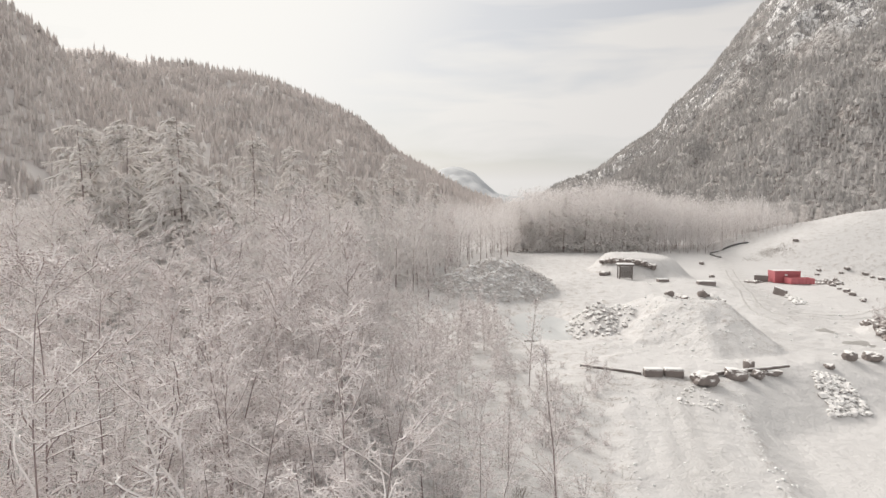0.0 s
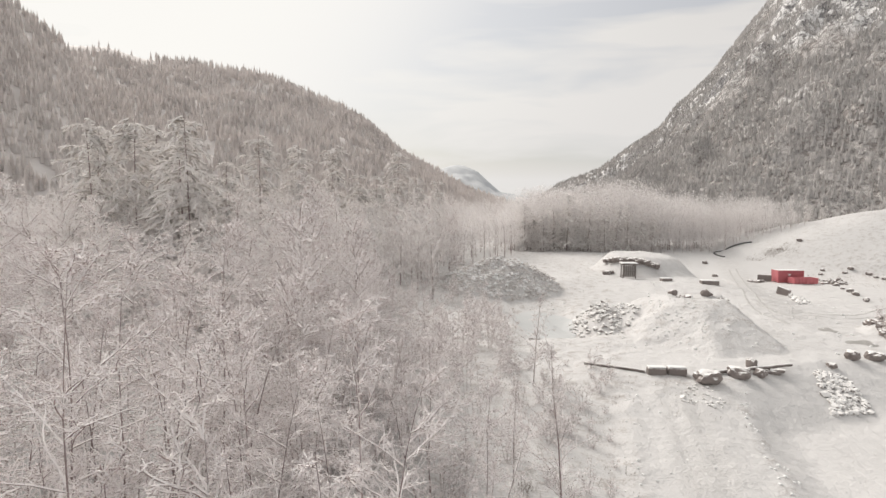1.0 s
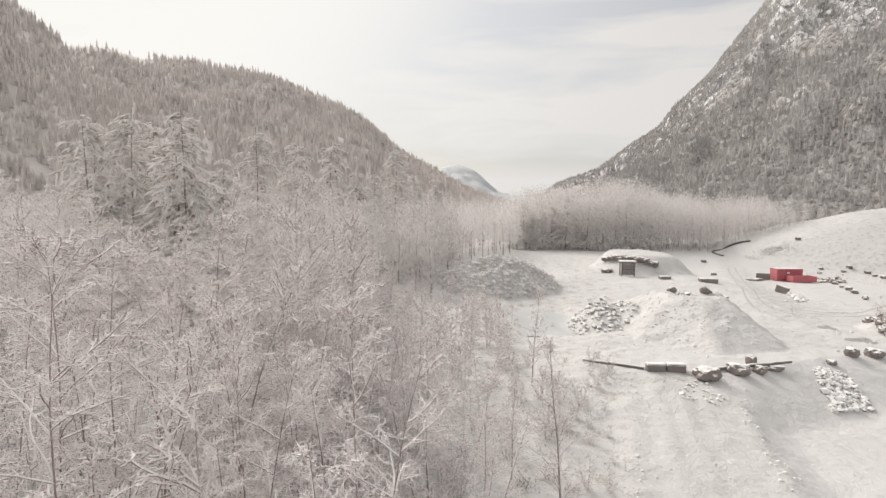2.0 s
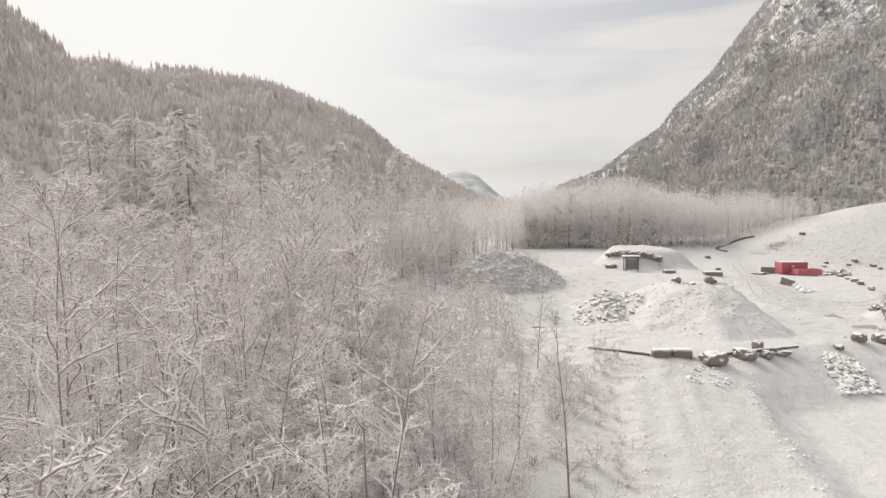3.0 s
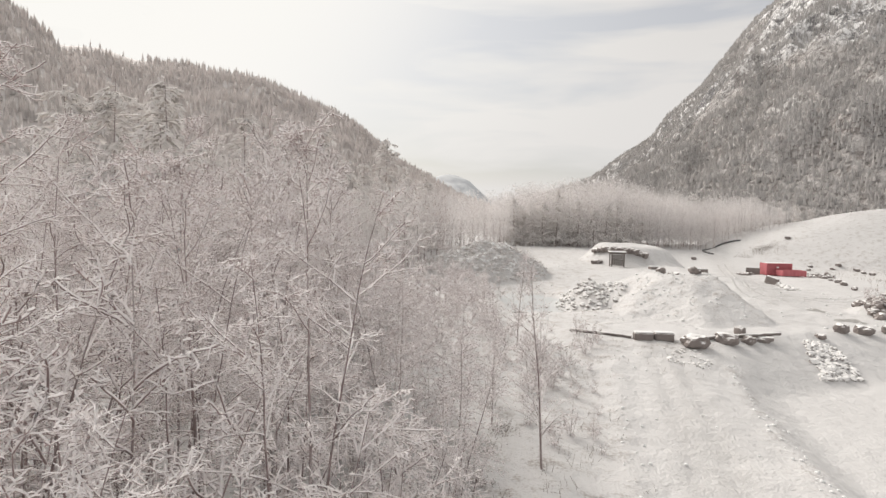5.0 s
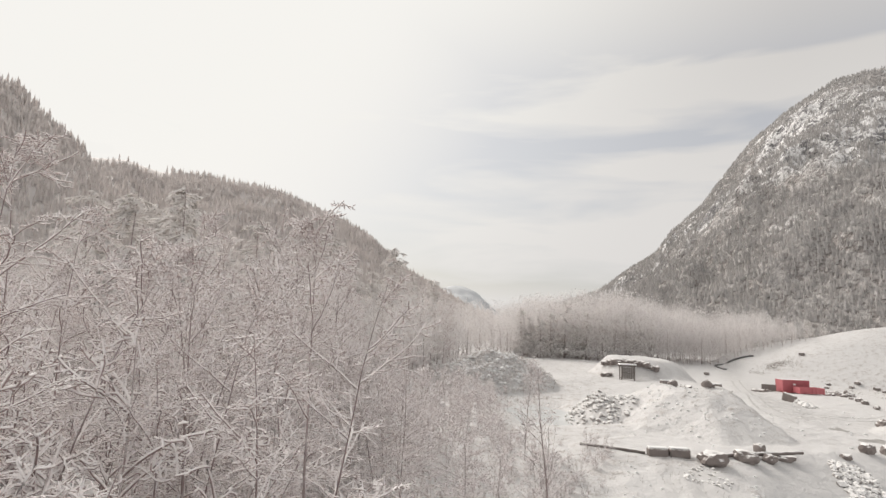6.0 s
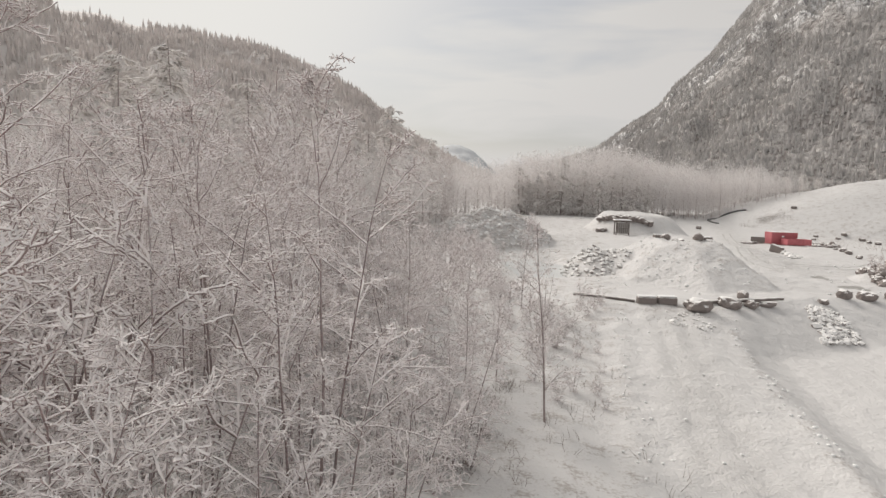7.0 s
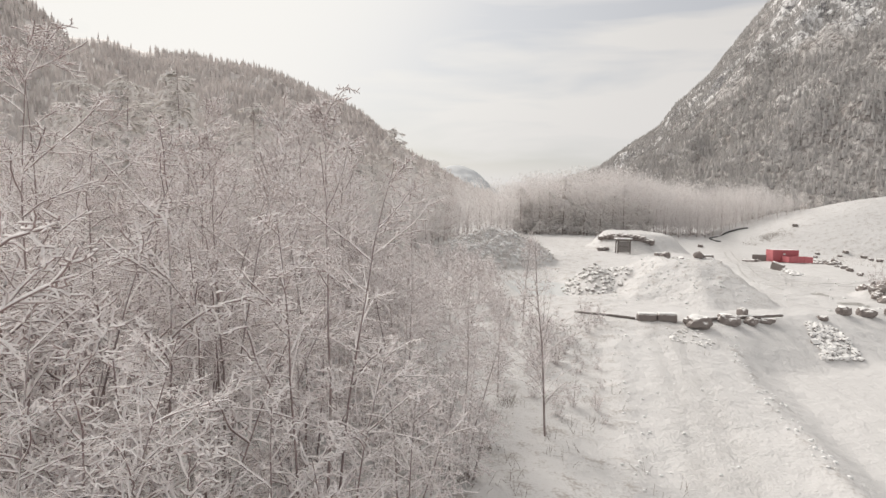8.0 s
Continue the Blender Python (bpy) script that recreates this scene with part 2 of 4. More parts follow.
def grid_noise(x, y, scale, seed):
    """Smooth value noise on the plan, between -1 and 1."""
    r = np.random.default_rng(seed).uniform(-1, 1, (64, 64))
    u, v = np.asarray(x) / scale, np.asarray(y) / scale
    i, j = np.floor(u).astype(int), np.floor(v).astype(int)
    a, b = u - i, v - j
    a, b = a * a * (3 - 2 * a), b * b * (3 - 2 * b)
    i0, i1, j0, j1 = i % 64, (i + 1) % 64, j % 64, (j + 1) % 64
    return (r[i0, j0] * (1 - a) + r[i1, j0] * a) * (1 - b) + (r[i0, j1] * (1 - a) + r[i1, j1] * a) * b


def mesh_of(name, verts, faces, mat, smooth_shade=False):
    """A mesh from arrays of vertices and of equal-sided faces."""
    me = bpy.data.meshes.new(name)
    verts, faces = np.asarray(verts, np.float32), np.asarray(faces, np.int32)
    k = faces.shape[1]
    me.vertices.add(len(verts))
    me.vertices.foreach_set("co", verts.ravel())
    me.loops.add(faces.size)
    me.loops.foreach_set("vertex_index", faces.ravel())
    me.polygons.add(len(faces))
    me.polygons.foreach_set("loop_start", np.arange(0, faces.size, k, dtype=np.int32))
    me.polygons.foreach_set("use_smooth", np.full(len(faces), smooth_shade, bool))
    me.update(calc_edges=True)
    me.materials.append(mat)
    return me


def part(name, data, mat, parent, label=""):
    """Links a bmesh or a mesh as one object under a thing or a part."""
    if isinstance(data, bmesh.types.BMesh):
        me = bpy.data.meshes.new(name)
        data.to_mesh(me)
        data.free()
        me.materials.append(mat)
    else:
        me = data
    ob = new(name, me)
    ob.parent = parent
    return tagged(ob, label)


def thing(name, m, label, category, group="", kind=""):
    ob = new(name)
    ob.matrix_world = m
    return tagged(ob, label, category, group, kind)


def put_box(bm, sx, sy, sz, m=Matrix(), bevel=0.0):
    """A bevelled block, its base centred on m."""
    r = bmesh.ops.create_cube(bm, size=1.0, matrix=m @ Matrix.Translation((0, 0, sz / 2)) @ Matrix.Diagonal((sx, sy, sz, 1)))
    if bevel:
        edges = list({e for v in r["verts"] for e in v.link_edges})
        bmesh.ops.bevel(bm, geom=edges, offset=bevel, segments=1, affect="EDGES", profile=0.5)
    return bm


def block(sx, sy, sz, m=Matrix(), bevel=0.02):
    return put_box(bmesh.new(), sx, sy, sz, m, bevel)


# ---- the lie of the land ----
def bench_edge(x):
    """Where the upper bench breaks off, as y for each x."""
    x = np.asarray(x, float)
    return np.where(x < 24, 53.5 - 0.18 * (x - 4), 50 + 0.42 * (x - 24)) + 0.0


def ground_z(x, y):
    x, y = np.asarray(x, float), np.asarray(y, float)
    left = 2.0 * smooth(72, 105, y) + 1.2 * smooth(110, 165, y)
    right = 3.2 * smooth(125, 170, y)
    k = smooth(44, 60, x)
    high = left * (1 - k) + right * k - 0.6 * smooth(36, 46, x) * (1 - smooth(60, 80, y))
    xb = 18.8 + 0.285 * (y - 24)
    low = -1.3 - 0.85 * smooth(5, 12, x) - 0.85 * smooth(xb - 0.4, xb + 2.8, x)
    w = 27 - 19.0 * smooth(17, 25, x)
    e = bench_edge(x)
    ramp = np.clip((y - e + w) / (w + 0.3), 0, 1)
    z = low + (high - low) * (0.25 * smooth(e - w, e + 0.3, y) + 0.75 * ramp)
    # mound of fill with a flat top and a spur towards the bench's edge
    wob = 0.35 * grid_noise(x, y, 2.3, 8) + 0.3 * grid_noise(x, y, 1.1, 18)
    west, back = (x - 21.7 + wob) * 0.7, (80 - y) * 0.6
    front = (y - np.clip(60.5 - (x - 24) * 1.2, 50, 62) + wob) * 0.32
    east = (34.8 + (y - 54) * 0.27 - x + wob) * 0.8
    south = (y - 56.6 - 0.2 * (x - 30) + 0.6 * wob) * 0.43
    z = z + np.clip(np.minimum(np.minimum(np.minimum(west, front), south), np.minimum(back, east)), 0, 3.9 + 0.6 * wob)
    # rubble heaps' cores
    z = z + 3.0 * np.clip(1 - np.hypot((x - 20.4) / 4.6, (y - 73) / 5.4), 0, 1) ** 0.9
    z = z + (6.0 + 0.9 * grid_noise(x, y, 3.2, 12) + 0.5 * grid_noise(x, y, 1.3, 13)) * np.clip(1 - np.hypot((x - 8.6) / 11.0, (y - 95) / 9.0), 0, 1) ** 0.85
    # hollow between the heaps
    z = z - 0.8 * smooth(64.6, 66.0, y) * (1 - smooth(82, 88, y)) * smooth(8, 10.5, x) * (1 - smooth(16.5, 19.5, x))
    # knoll behind the shelter
    z = z + 3.5 * (1 - smooth(0.55, 1.08, np.hypot(np.where(x < 40, (x - 40) / 9.0, (x - 40) / 11.5), (y - 118.5) / 11.0)))
    # snowy hill beside the road
    z = z + (13.2 + 1.2 * grid_noise(x, y, 16, 9) + 0.7 * grid_noise(x, y, 6, 10)) * np.clip(1 - np.hypot((x - np.clip(x, 128, 170)) / 48, (y - 165) / 40), 0, 1) ** 0.7
    # bank of broken rock at the yard's edge
    z = z + 2.4 * np.clip(1 - np.hypot((x - 57.0) / 4.6, (y - 70.5) / 4.2), 0, 1)
    # verge banks of the track in front
    z = z + 0.25 * np.exp(-((x - xb + 0.5) / 0.9) ** 2) * smooth(8, 20, y) * (1 - smooth(42, 49, y))
    z = z + 0.2 * np.exp(-((x - (11.1 + 0.26 * (y - 30.6))) / 0.8) ** 2) * smooth(8, 20, y) * (1 - smooth(42, 49, y))
    rut = np.exp(-((np.abs(x - (15.2 + 0.27 * (y - 30))) - 0.95) / 0.33) ** 2) * smooth(5, 15, y) * (1 - smooth(48, 54, y))
    z = z - 0.12 * rut
    fine = 0.10 * grid_noise(x, y, 1.7, 3) + 0.06 * grid_noise(x, y, 0.95, 14) + 0.22 * grid_noise(x, y, 9.0, 4)
    calm = smooth(xb + 1.5, xb + 3.5, x) * (1 - smooth(44, 49, y))
    return z + fine * (1 - 0.8 * calm)


def axis(lo, hi, step, far, grow_by):
    mid = np.arange(lo, hi + step, step)
    a, s, out = hi + step, step, []
    while a < far:
        s *= grow_by
        a += s
        out.append(a)
    b, s, back = lo, step, []
    while b > -far:
        s *= grow_by
        b -= s
        back.append(b)
    return np.array(back[::-1] + list(mid) + out)


def build_ground():
    xs, ys = axis(-12, 62, 0.45, 4000, 1.09), axis(14, 124, 0.45, 4000, 1.09)
    X, Y = np.meshgrid(xs, ys, indexing="ij")
    Z = ground_z(X, Y)
    nx, ny = X.shape
    v = np.stack([X, Y, Z], -1).reshape(-1, 3)
    i, j = np.meshgrid(np.arange(nx - 1), np.arange(ny - 1), indexing="ij")
    a = (i * ny + j).ravel()
    me = mesh_of("ground", v, np.stack([a, a + ny, a + ny + 1, a + 1], -1), MAT_SNOW_GROUND, True)
    x, y = v[:, 0], v[:, 1]
    track = 0.7 * np.exp(-((x - (15.2 + 0.27 * (y - 30))) / 2.2) ** 4) * smooth(5, 15, y) * (1 - smooth(50, 54, y))
    road = np.exp(-((x - (47 + 0.36 * (y - 75))) / 3.5) ** 4) * smooth(70, 80, y) * (1 - smooth(150, 170, y))
    at = me.attributes.new("packed", "FLOAT", "POINT")
    at.data.foreach_set("value", np.clip(track + road, 0, 1).astype(np.float32))
    left_side = 11.1 + 0.26 * (y - 30.6)
    under = (1 - smooth(left_side - 0.5, left_side + 1.0, x)) * 0.75
    bank = np.exp(-((y - bench_edge(x) + 1) / 3) ** 2) * (1 - smooth(24, 27, x)) * smooth(12, 15, x)
    edge = np.exp(-((x - (18.4 + 0.285 * (y - 24))) / 1.0) ** 2) * (1 - smooth(44, 48, y))
    mound = 0.8 * np.clip(1 - np.hypot(x - 31, y - 68) / 12, 0, 1)
    rest = 0.35 * smooth(54, 60, y) * (1 - smooth(120, 140, y)) + 0.8 * smooth(80, 92, x) * smooth(100, 112, y) * (1 - smooth(165, 180, y))
    at = me.attributes.new("bare", "FLOAT", "POINT")
    at.data.foreach_set("value", np.clip(under + 0.9 * bank + edge * 0.7 + mound + rest, 0, 1).astype(np.float32))
    tagged(new("ground", me), "snow-covered valley floor with a packed track", "ground", kind="structure")


build_ground()


def gz(x, y):
    return float(ground_z(x, y))


# ---- mountains ----
def mountain(name, prof, d0, d1, label, mat, rough, power=0.9, nu=170, nv=60, seed=1):
    """A mountainside as a swept form: foot at d0, ridge at d1, ridge heights from a few bearings."""
    az = np.linspace(prof[0][0], prof[-1][0], nu)
    el = np.interp(az, [p[0] for p in prof], [p[1] for p in prof])
    v = np.linspace(0, 1.25, nv)
    A, V = np.meshgrid(np.radians(az), v, indexing="ij")
    E = np.tan(np.radians(el))[:, None]
    H = (E * d1 + 17) * np.where(V <= 1, V ** power, 1 - (V - 1) * 1.6)
    D = d0 + (d1 - d0) * V
    X, Y = D * np.sin(A), D * np.cos(A)
    crag = grid_noise(X, Y, 70, seed) * 0.5 + grid_noise(X, Y, 24, seed + 1) * 0.3 + grid_noise(X, Y, 11, seed + 2) * 0.2
    Z = H + rough * crag * smooth(0, 0.2, V) * (1 - smooth(0.8, 1.0, V)) * np.minimum(1, H / 60) - 4
    a = (np.arange(nu - 1)[:, None] * nv + np.arange(nv - 1)[None]).ravel()
    me = mesh_of(name, np.stack([X, Y, Z], -1).reshape(-1, 3), np.stack([a, a + nv, a + nv + 1, a + 1], -1), mat, True)
    at = me.attributes.new("crag", "FLOAT", "POINT")
    bare = smooth(0.3, 0.6, V + 0.22 * grid_noise(X, Y, 60, 77)) * smooth(-0.5, 0.4, grid_noise(X, Y, 45, 79) + 0.2)
    at.data.foreach_set("value", bare.ravel().astype(np.float32))
    ob = tagged(new(name, me), label, "mountain", kind="structure")
    return ob, (az, v, X, Y, Z)


def conifer_cloud(name, surf, count, keep, label, hgt, seed, mat):
    """Far woods: many small tiered conifers joined into one mesh."""
    az, v, X, Y, Z = surf
    r = np.random.default_rng(seed)
    u, w = r.uniform(0, len(az) - 1.001, count * 3), r.uniform(0, 1, count * 3) ** 0.8 * (np.searchsorted(v, 1.0))
    i, j = u.astype(int), np.minimum(w.astype(int), len(v) - 2)
    fu, fw = u - i, w - j
    bl = lambda M: (M[i, j] * (1 - fu) + M[i + 1, j] * fu) * (1 - fw) + (M[i, j + 1] * (1 - fu) + M[i + 1, j + 1] * fu) * fw
    x, y, z = bl(X), bl(Y), bl(Z)
    ok = keep(x, y, z, v[j], r)
    x, y, z = x[ok][:count], y[ok][:count], z[ok][:count]
    n = len(x)
    h = r.uniform(hgt[0], hgt[1], n) * r.choice([0.7, 1.0, 1.0, 1.25], n)
    rad = h * r.uniform(0.14, 0.23, n)
    lean = r.uniform(-0.03, 0.03, (n, 2))
    V, Fc = [], []
    sides, tiers = 6, ((0.0, 0.7, 1.0), (0.4, 1.0, 0.62))
    off = 0
    for z0, z1, rr in tiers:
        ang = r.uniform(0, 6.28, (n, 1)) + np.arange(sides)[None] * (2 * math.pi / sides)
        jit = r.uniform(0.65, 1.25, (n, sides))
        bx = x[:, None] + np.cos(ang) * rad[:, None] * rr * jit + lean[:, :1] * h[:, None] * z0
        by = y[:, None] + np.sin(ang) * rad[:, None] * rr * jit + lean[:, 1:] * h[:, None] * z0
        bz = z[:, None] + h[:, None] * (z0 + r.uniform(-0.04, 0.04, (n, sides)))
        top = np.stack([x + lean[:, 0] * h, y + lean[:, 1] * h, z + h * z1], -1)[:, None]
        vv = np.concatenate([np.stack([bx, by, bz], -1), top], 1)
        V.append(vv.reshape(-1, 3))
        b = off + np.arange(n)[:, None] * (sides + 1)
        k = np.arange(sides)[None]
        Fc.append(np.stack([b + k, b + (k + 1) % sides, np.broadcast_to(b + sides, (n, sides))], -1).reshape(-1, 3))
        off += n * (sides + 1)
    me = mesh_of(name, np.concatenate(V), np.concatenate(Fc), mat)
    return tagged(new(name, me), label, "forest", kind="stuff")


RIGHT = [(4, 0.4), (9.3, 1.3), (11.9, 2.75), (14.6, 3.7), (17.6, 5.95), (20.1, 7.6), (21.9, 9.7), (24.2, 12.0), (26.3, 14.8), (27.6, 16.3), (28.4, 17.25), (31.2, 19.4), (34.8, 21.3), (37, 21.6), (40, 21.4), (50, 19), (65, 14), (85, 8), (105, 2)]
LEFT = [(-70, 10), (-40, 12.6), (-33, 13.0), (-30.2, 13.25), (-27.3, 12.65), (-25.1, 12.75), (-23, 12.7), (-17.9, 12.25), (-14.4, 11.25), (-10.2, 9.65), (-7.4, 8.15), (-4.7, 5.7), (-1.3, 3.9), (0.9, 2.6), (2.6, 1.7), (5, 0.8), (9, 0.2)]
KNOB = [(-105, 3), (-85, 9), (-65, 15), (-50, 20), (-42, 18.8), (-38.5, 17.3), (-36.9, 15.95), (-35.9, 15.1), (-34.9, 14.35), (-33.8, 13.75), (-32.9, 12.7), (-31.8, 9.5), (-28, 3.0), (-25, 0.5)]
FAR = [(-9, 0.3), (-3, 2.6), (-1.6, 3.2), (-0.8, 3.75), (0.1, 4.17), (0.9, 4.33), (1.7, 4.3), (3.1, 3.75), (4.3, 2.65), (5.4, 1.7), (6.8, 1.45), (12, 1.3), (17, 1.6), (24, 1.0)]
_, surf_r = mountain("mountain_east", RIGHT, 330, 900, "steep rocky mountainside dusted with snow", MAT_CLIFF, 26, 0.92, nu=300, nv=120, seed=11)
_, surf_l = mountain("mountain_west", LEFT, 330, 800, "wooded mountainside dusted with snow, paled for haze", MAT_HAZED_SLOPE, 10, 0.9, seed=21)
_, surf_k = mountain("mountain_spur", KNOB, 230, 480, "wooded spur of the mountain dusted with snow, paled for haze", MAT_HAZED_SLOPE, 6, 0.9, nu=120, nv=40, seed=31)
mountain("mountain_distant", FAR, 2200, 3200, "distant snowy mountain at the valley's end, coloured blue for haze", MAT_AIR_BLUE, 40, 0.9, nu=90, nv=30, seed=41)


def keep_east(x, y, z, v, r):
    bearing = np.degrees(np.arctan2(x, y))
    crag = grid_noise(x, y, 45, 77) + 0.5 * grid_noise(x, y, 18, 78)
    open_rock = (crag > 0.12 - 0.9 * (v - 0.62)) & (v > 0.4) & (v < 0.92)
    return (bearing > 9) & (bearing < 48) & (~open_rock | (r.random(len(x)) < 0.22))


def keep_west(x, y, z, v, r):
    bearing = np.degrees(np.arctan2(x, y))
    thin = (bearing < -26.5) & (v > 0.86)
    return (bearing > -37) & (bearing < 6) & (~thin | (r.random(len(x)) < 0.05))


conifer_cloud("mountain_woods_east", surf_r, 44000, keep_east, "snow-dusted conifers covering the rocky mountainside, slightly paled for haze", (2.4, 5.4), 51, MAT_EAST_WOODS)
conifer_cloud("mountain_woods_west", surf_l, 13000, keep_west, "snow-dusted conifers covering the mountainside, paled for haze", (5, 10), 52, MAT_HAZED_WOODS)
conifer_cloud("mountain_woods_spur", surf_k, 5000, lambda x, y, z, v, r: np.degrees(np.arctan2(x, y)) > -48, "snow-dusted conifers covering the spur, paled for haze", (4, 8), 53, MAT_HAZED_WOODS)

# ---- trees ----
def unit(a):
    return a / np.maximum(np.linalg.norm(a, axis=-1, keepdims=True), 1e-9)


def shoots(r, p, d, length, r0, r1, segs, up, wob):
    """Many shoots at once: their points and radii."""
    pts, rad = [p], [r0]
    for s in range(segs):
        d = unit(d + np.array([0, 0, 1.0]) * (up / segs) + r.normal(0, wob, d.shape))
        p = p + d * (length / segs)[:, None]
        pts.append(p)
        k = (s + 1) / segs
        rad.append(r0 * (1 - k) + r1 * k)
    return np.stack(pts, 1), np.stack(rad, 1)


def offshoots(r, pts, each, lo, hi, a0, a1, skew=1.0, flat=0.0):
    """Starts and directions of side shoots along given shoots; flat lays them out in level sprays."""
    n, k = pts.shape[0], pts.shape[1] - 1
    idx = np.repeat(np.arange(n), each)
    t = lo + (hi - lo) * r.random(len(idx)) ** skew
    s = np.minimum((t * k).astype(int), k - 1)
    f = (t * k - s)[:, None]
    a, b = pts[idx, s], pts[idx, s + 1]
    axis_d = unit(b - a)
    side = unit(np.cross(axis_d, r.normal(0, 1, axis_d.shape)))
    if flat:
        level = unit(np.cross(axis_d, [0, 0, 1.0]) + 1e-6) * r.choice([-1.0, 1.0], (len(idx), 1))
        side = unit(side * (1 - flat) + level * flat)
    ang = np.radians(r.uniform(a0, a1, len(idx)))[:, None]
    return a * (1 - f) + b * f, axis_d * np.cos(ang) + side * np.sin(ang), t, idx


def tubes(pts, rad, sides=3):
    """Thin tapering tubes along all the shoots: vertices and quads."""
    n, k = pts.shape[:2]
    tan = unit(np.gradient(pts, axis=1))
    ref = np.where(np.abs(tan[..., 2:]) > 0.9, np.array([1.0, 0, 0]), np.array([0, 0, 1.0]))
    u = unit(np.cross(tan, ref))
    w = np.cross(tan, u)
    if sides == 3:
        roll = (np.arange(n) * 2.399 % 1.4 - 0.7)[:, None, None]
        u, w = u * np.cos(roll) + w * np.sin(roll), w * np.cos(roll) - u * np.sin(roll)
    ang = np.arange(sides) * (2 * math.pi / sides) + math.pi / 2   # a ridge on top
    ring = pts[:, :, None] + rad[:, :, None, None] * (np.cos(ang)[None, None, :, None] * u[:, :, None] - np.sin(ang)[None, None, :, None] * w[:, :, None])
    b = (np.arange(n)[:, None, None] * k + np.arange(k - 1)[None, :, None]) * sides
    c = np.arange(sides)[None, None]
    c2 = (c + 1) % sides
    quads = np.stack([b + c, b + c2, b + sides + c2, b + sides + c], -1).reshape(-1, 4)
    return ring.reshape(-1, 3), quads


def joined(groups):
    V, Fc, off = [], [], 0
    for v, f in groups:
        V.append(v)
        Fc.append(f + off)
        off += len(v)
    return np.concatenate(V), np.concatenate(Fc)


def broadleaf_arrays(seed, h, stems, limbs, subs, twigs, thick, segs=(10, 6, 3, 2), spread=0.3, low=0.14, girth=1.0, sides=3, angles=(50, 84), fan=0.16, fine=1.0, kink=0.26, crowd=0.72):
    """Bare frosted tree, several stems fanning out of one root: arrays of its trunk, limbs and twigs."""
    r = np.random.default_rng(seed)
    ang = r.uniform(0, 6.28) + np.arange(stems) * (6.28 / stems) + r.uniform(-0.5, 0.5, stems)
    p = np.stack([np.cos(ang) * 0.16, np.sin(ang) * 0.16, np.full(stems, -0.3)], -1)
    tilt = np.full(stems, 0.05) if stems == 1 else r.uniform(0.5, 1.2, stems) * fan
    tilt[0] *= 0.25
    d = unit(np.stack([np.cos(ang) * tilt, np.sin(ang) * tilt, np.ones(stems)], -1))
    lens = h * r.uniform(0.62, 0.92, stems)
    lens[0] = h + 0.3
    tr_p, tr_r = shoots(r, p, d, lens, h * 0.0052 * girth * (lens / lens[0]) ** 0.5, np.full(stems, 0.012 * girth), segs[0], 0.04, 0.035)
    s, dd, t, idx = offshoots(r, tr_p, max(1, limbs // stems), low, 0.99, *angles, crowd)
    # upper limbs climb, lower ones reach out and arch over
    ll = (h * spread * (1.02 - t) ** 0.42 + 0.15) * r.uniform(0.45, 1.15, len(t)) * (lens[idx] / h) ** 0.5
    dd = unit(dd * np.array([1, 1, 0.9]) + np.array([0, 0, 1]) * (0.08 + 0.62 * smooth(0.5, 0.95, t))[:, None])
    bend = -0.6 + 0.6 * smooth(0.4, 0.9, t)
    lb_p, lb_r = shoots(r, s, dd, ll, 0.0072 * thick + ll * 0.0032, np.full(len(ll), 0.006 * thick), segs[1], bend[:, None], 0.09)
    s2, d2, t2, i2 = offshoots(r, lb_p, subs, 0.12, 1.0, 35, 75, 0.8, 0.5)
    l2 = (ll[i2] * 0.24 * (1.25 - t2) + 0.28) * r.uniform(0.4, 1.25, len(t2)) * fine
    sb_p, sb_r = shoots(r, s2, d2 * np.array([1, 1, 0.5]), l2, np.full(len(l2), 0.0062 * thick), np.full(len(l2), 0.0052 * thick), segs[2], 0.0, kink)
    out = [tubes(sb_p, sb_r, sides)]
    if twigs:
        s3, d3, t3, i3 = offshoots(r, sb_p, twigs, 0.15, 1.0, 40, 85)
        l3 = (0.08 + 0.18 * l2[i3]) * r.uniform(0.5, 1.4, len(t3)) * fine
        tw_p, tw_r = shoots(r, s3, d3 * np.array([1, 1, 0.5]), l3, np.full(len(l3), 0.0056 * thick), np.full(len(l3), 0.005 * thick), segs[3], 0.0, kink)
        out.append(tubes(tw_p, tw_r, sides))
    return tubes(tr_p, tr_r, 6), tubes(lb_p, lb_r, max(sides, 4)), joined(out)


def broadleaf(label, group, *args, name="tree", twig=None, bark=None, **kw):
    trunk, limbs, crown = broadleaf_arrays(*args, **kw)
    ob = thing(name, Matrix(), label, name, group)
    part("trunk", mesh_of("trunk", *trunk, bark or MAT_TRUNK, True), None, ob)
    me = mesh_of("crown", *joined([limbs, crown]), twig or MAT_TWIG, True)
    me.materials.append(MAT_LIMB)
    me.polygons.foreach_set("material_index", (np.arange(len(me.polygons)) < len(limbs[1])).astype(np.int32))
    part("crown", me, None, ob, "fine twigs thick with hoar frost")
    return ob


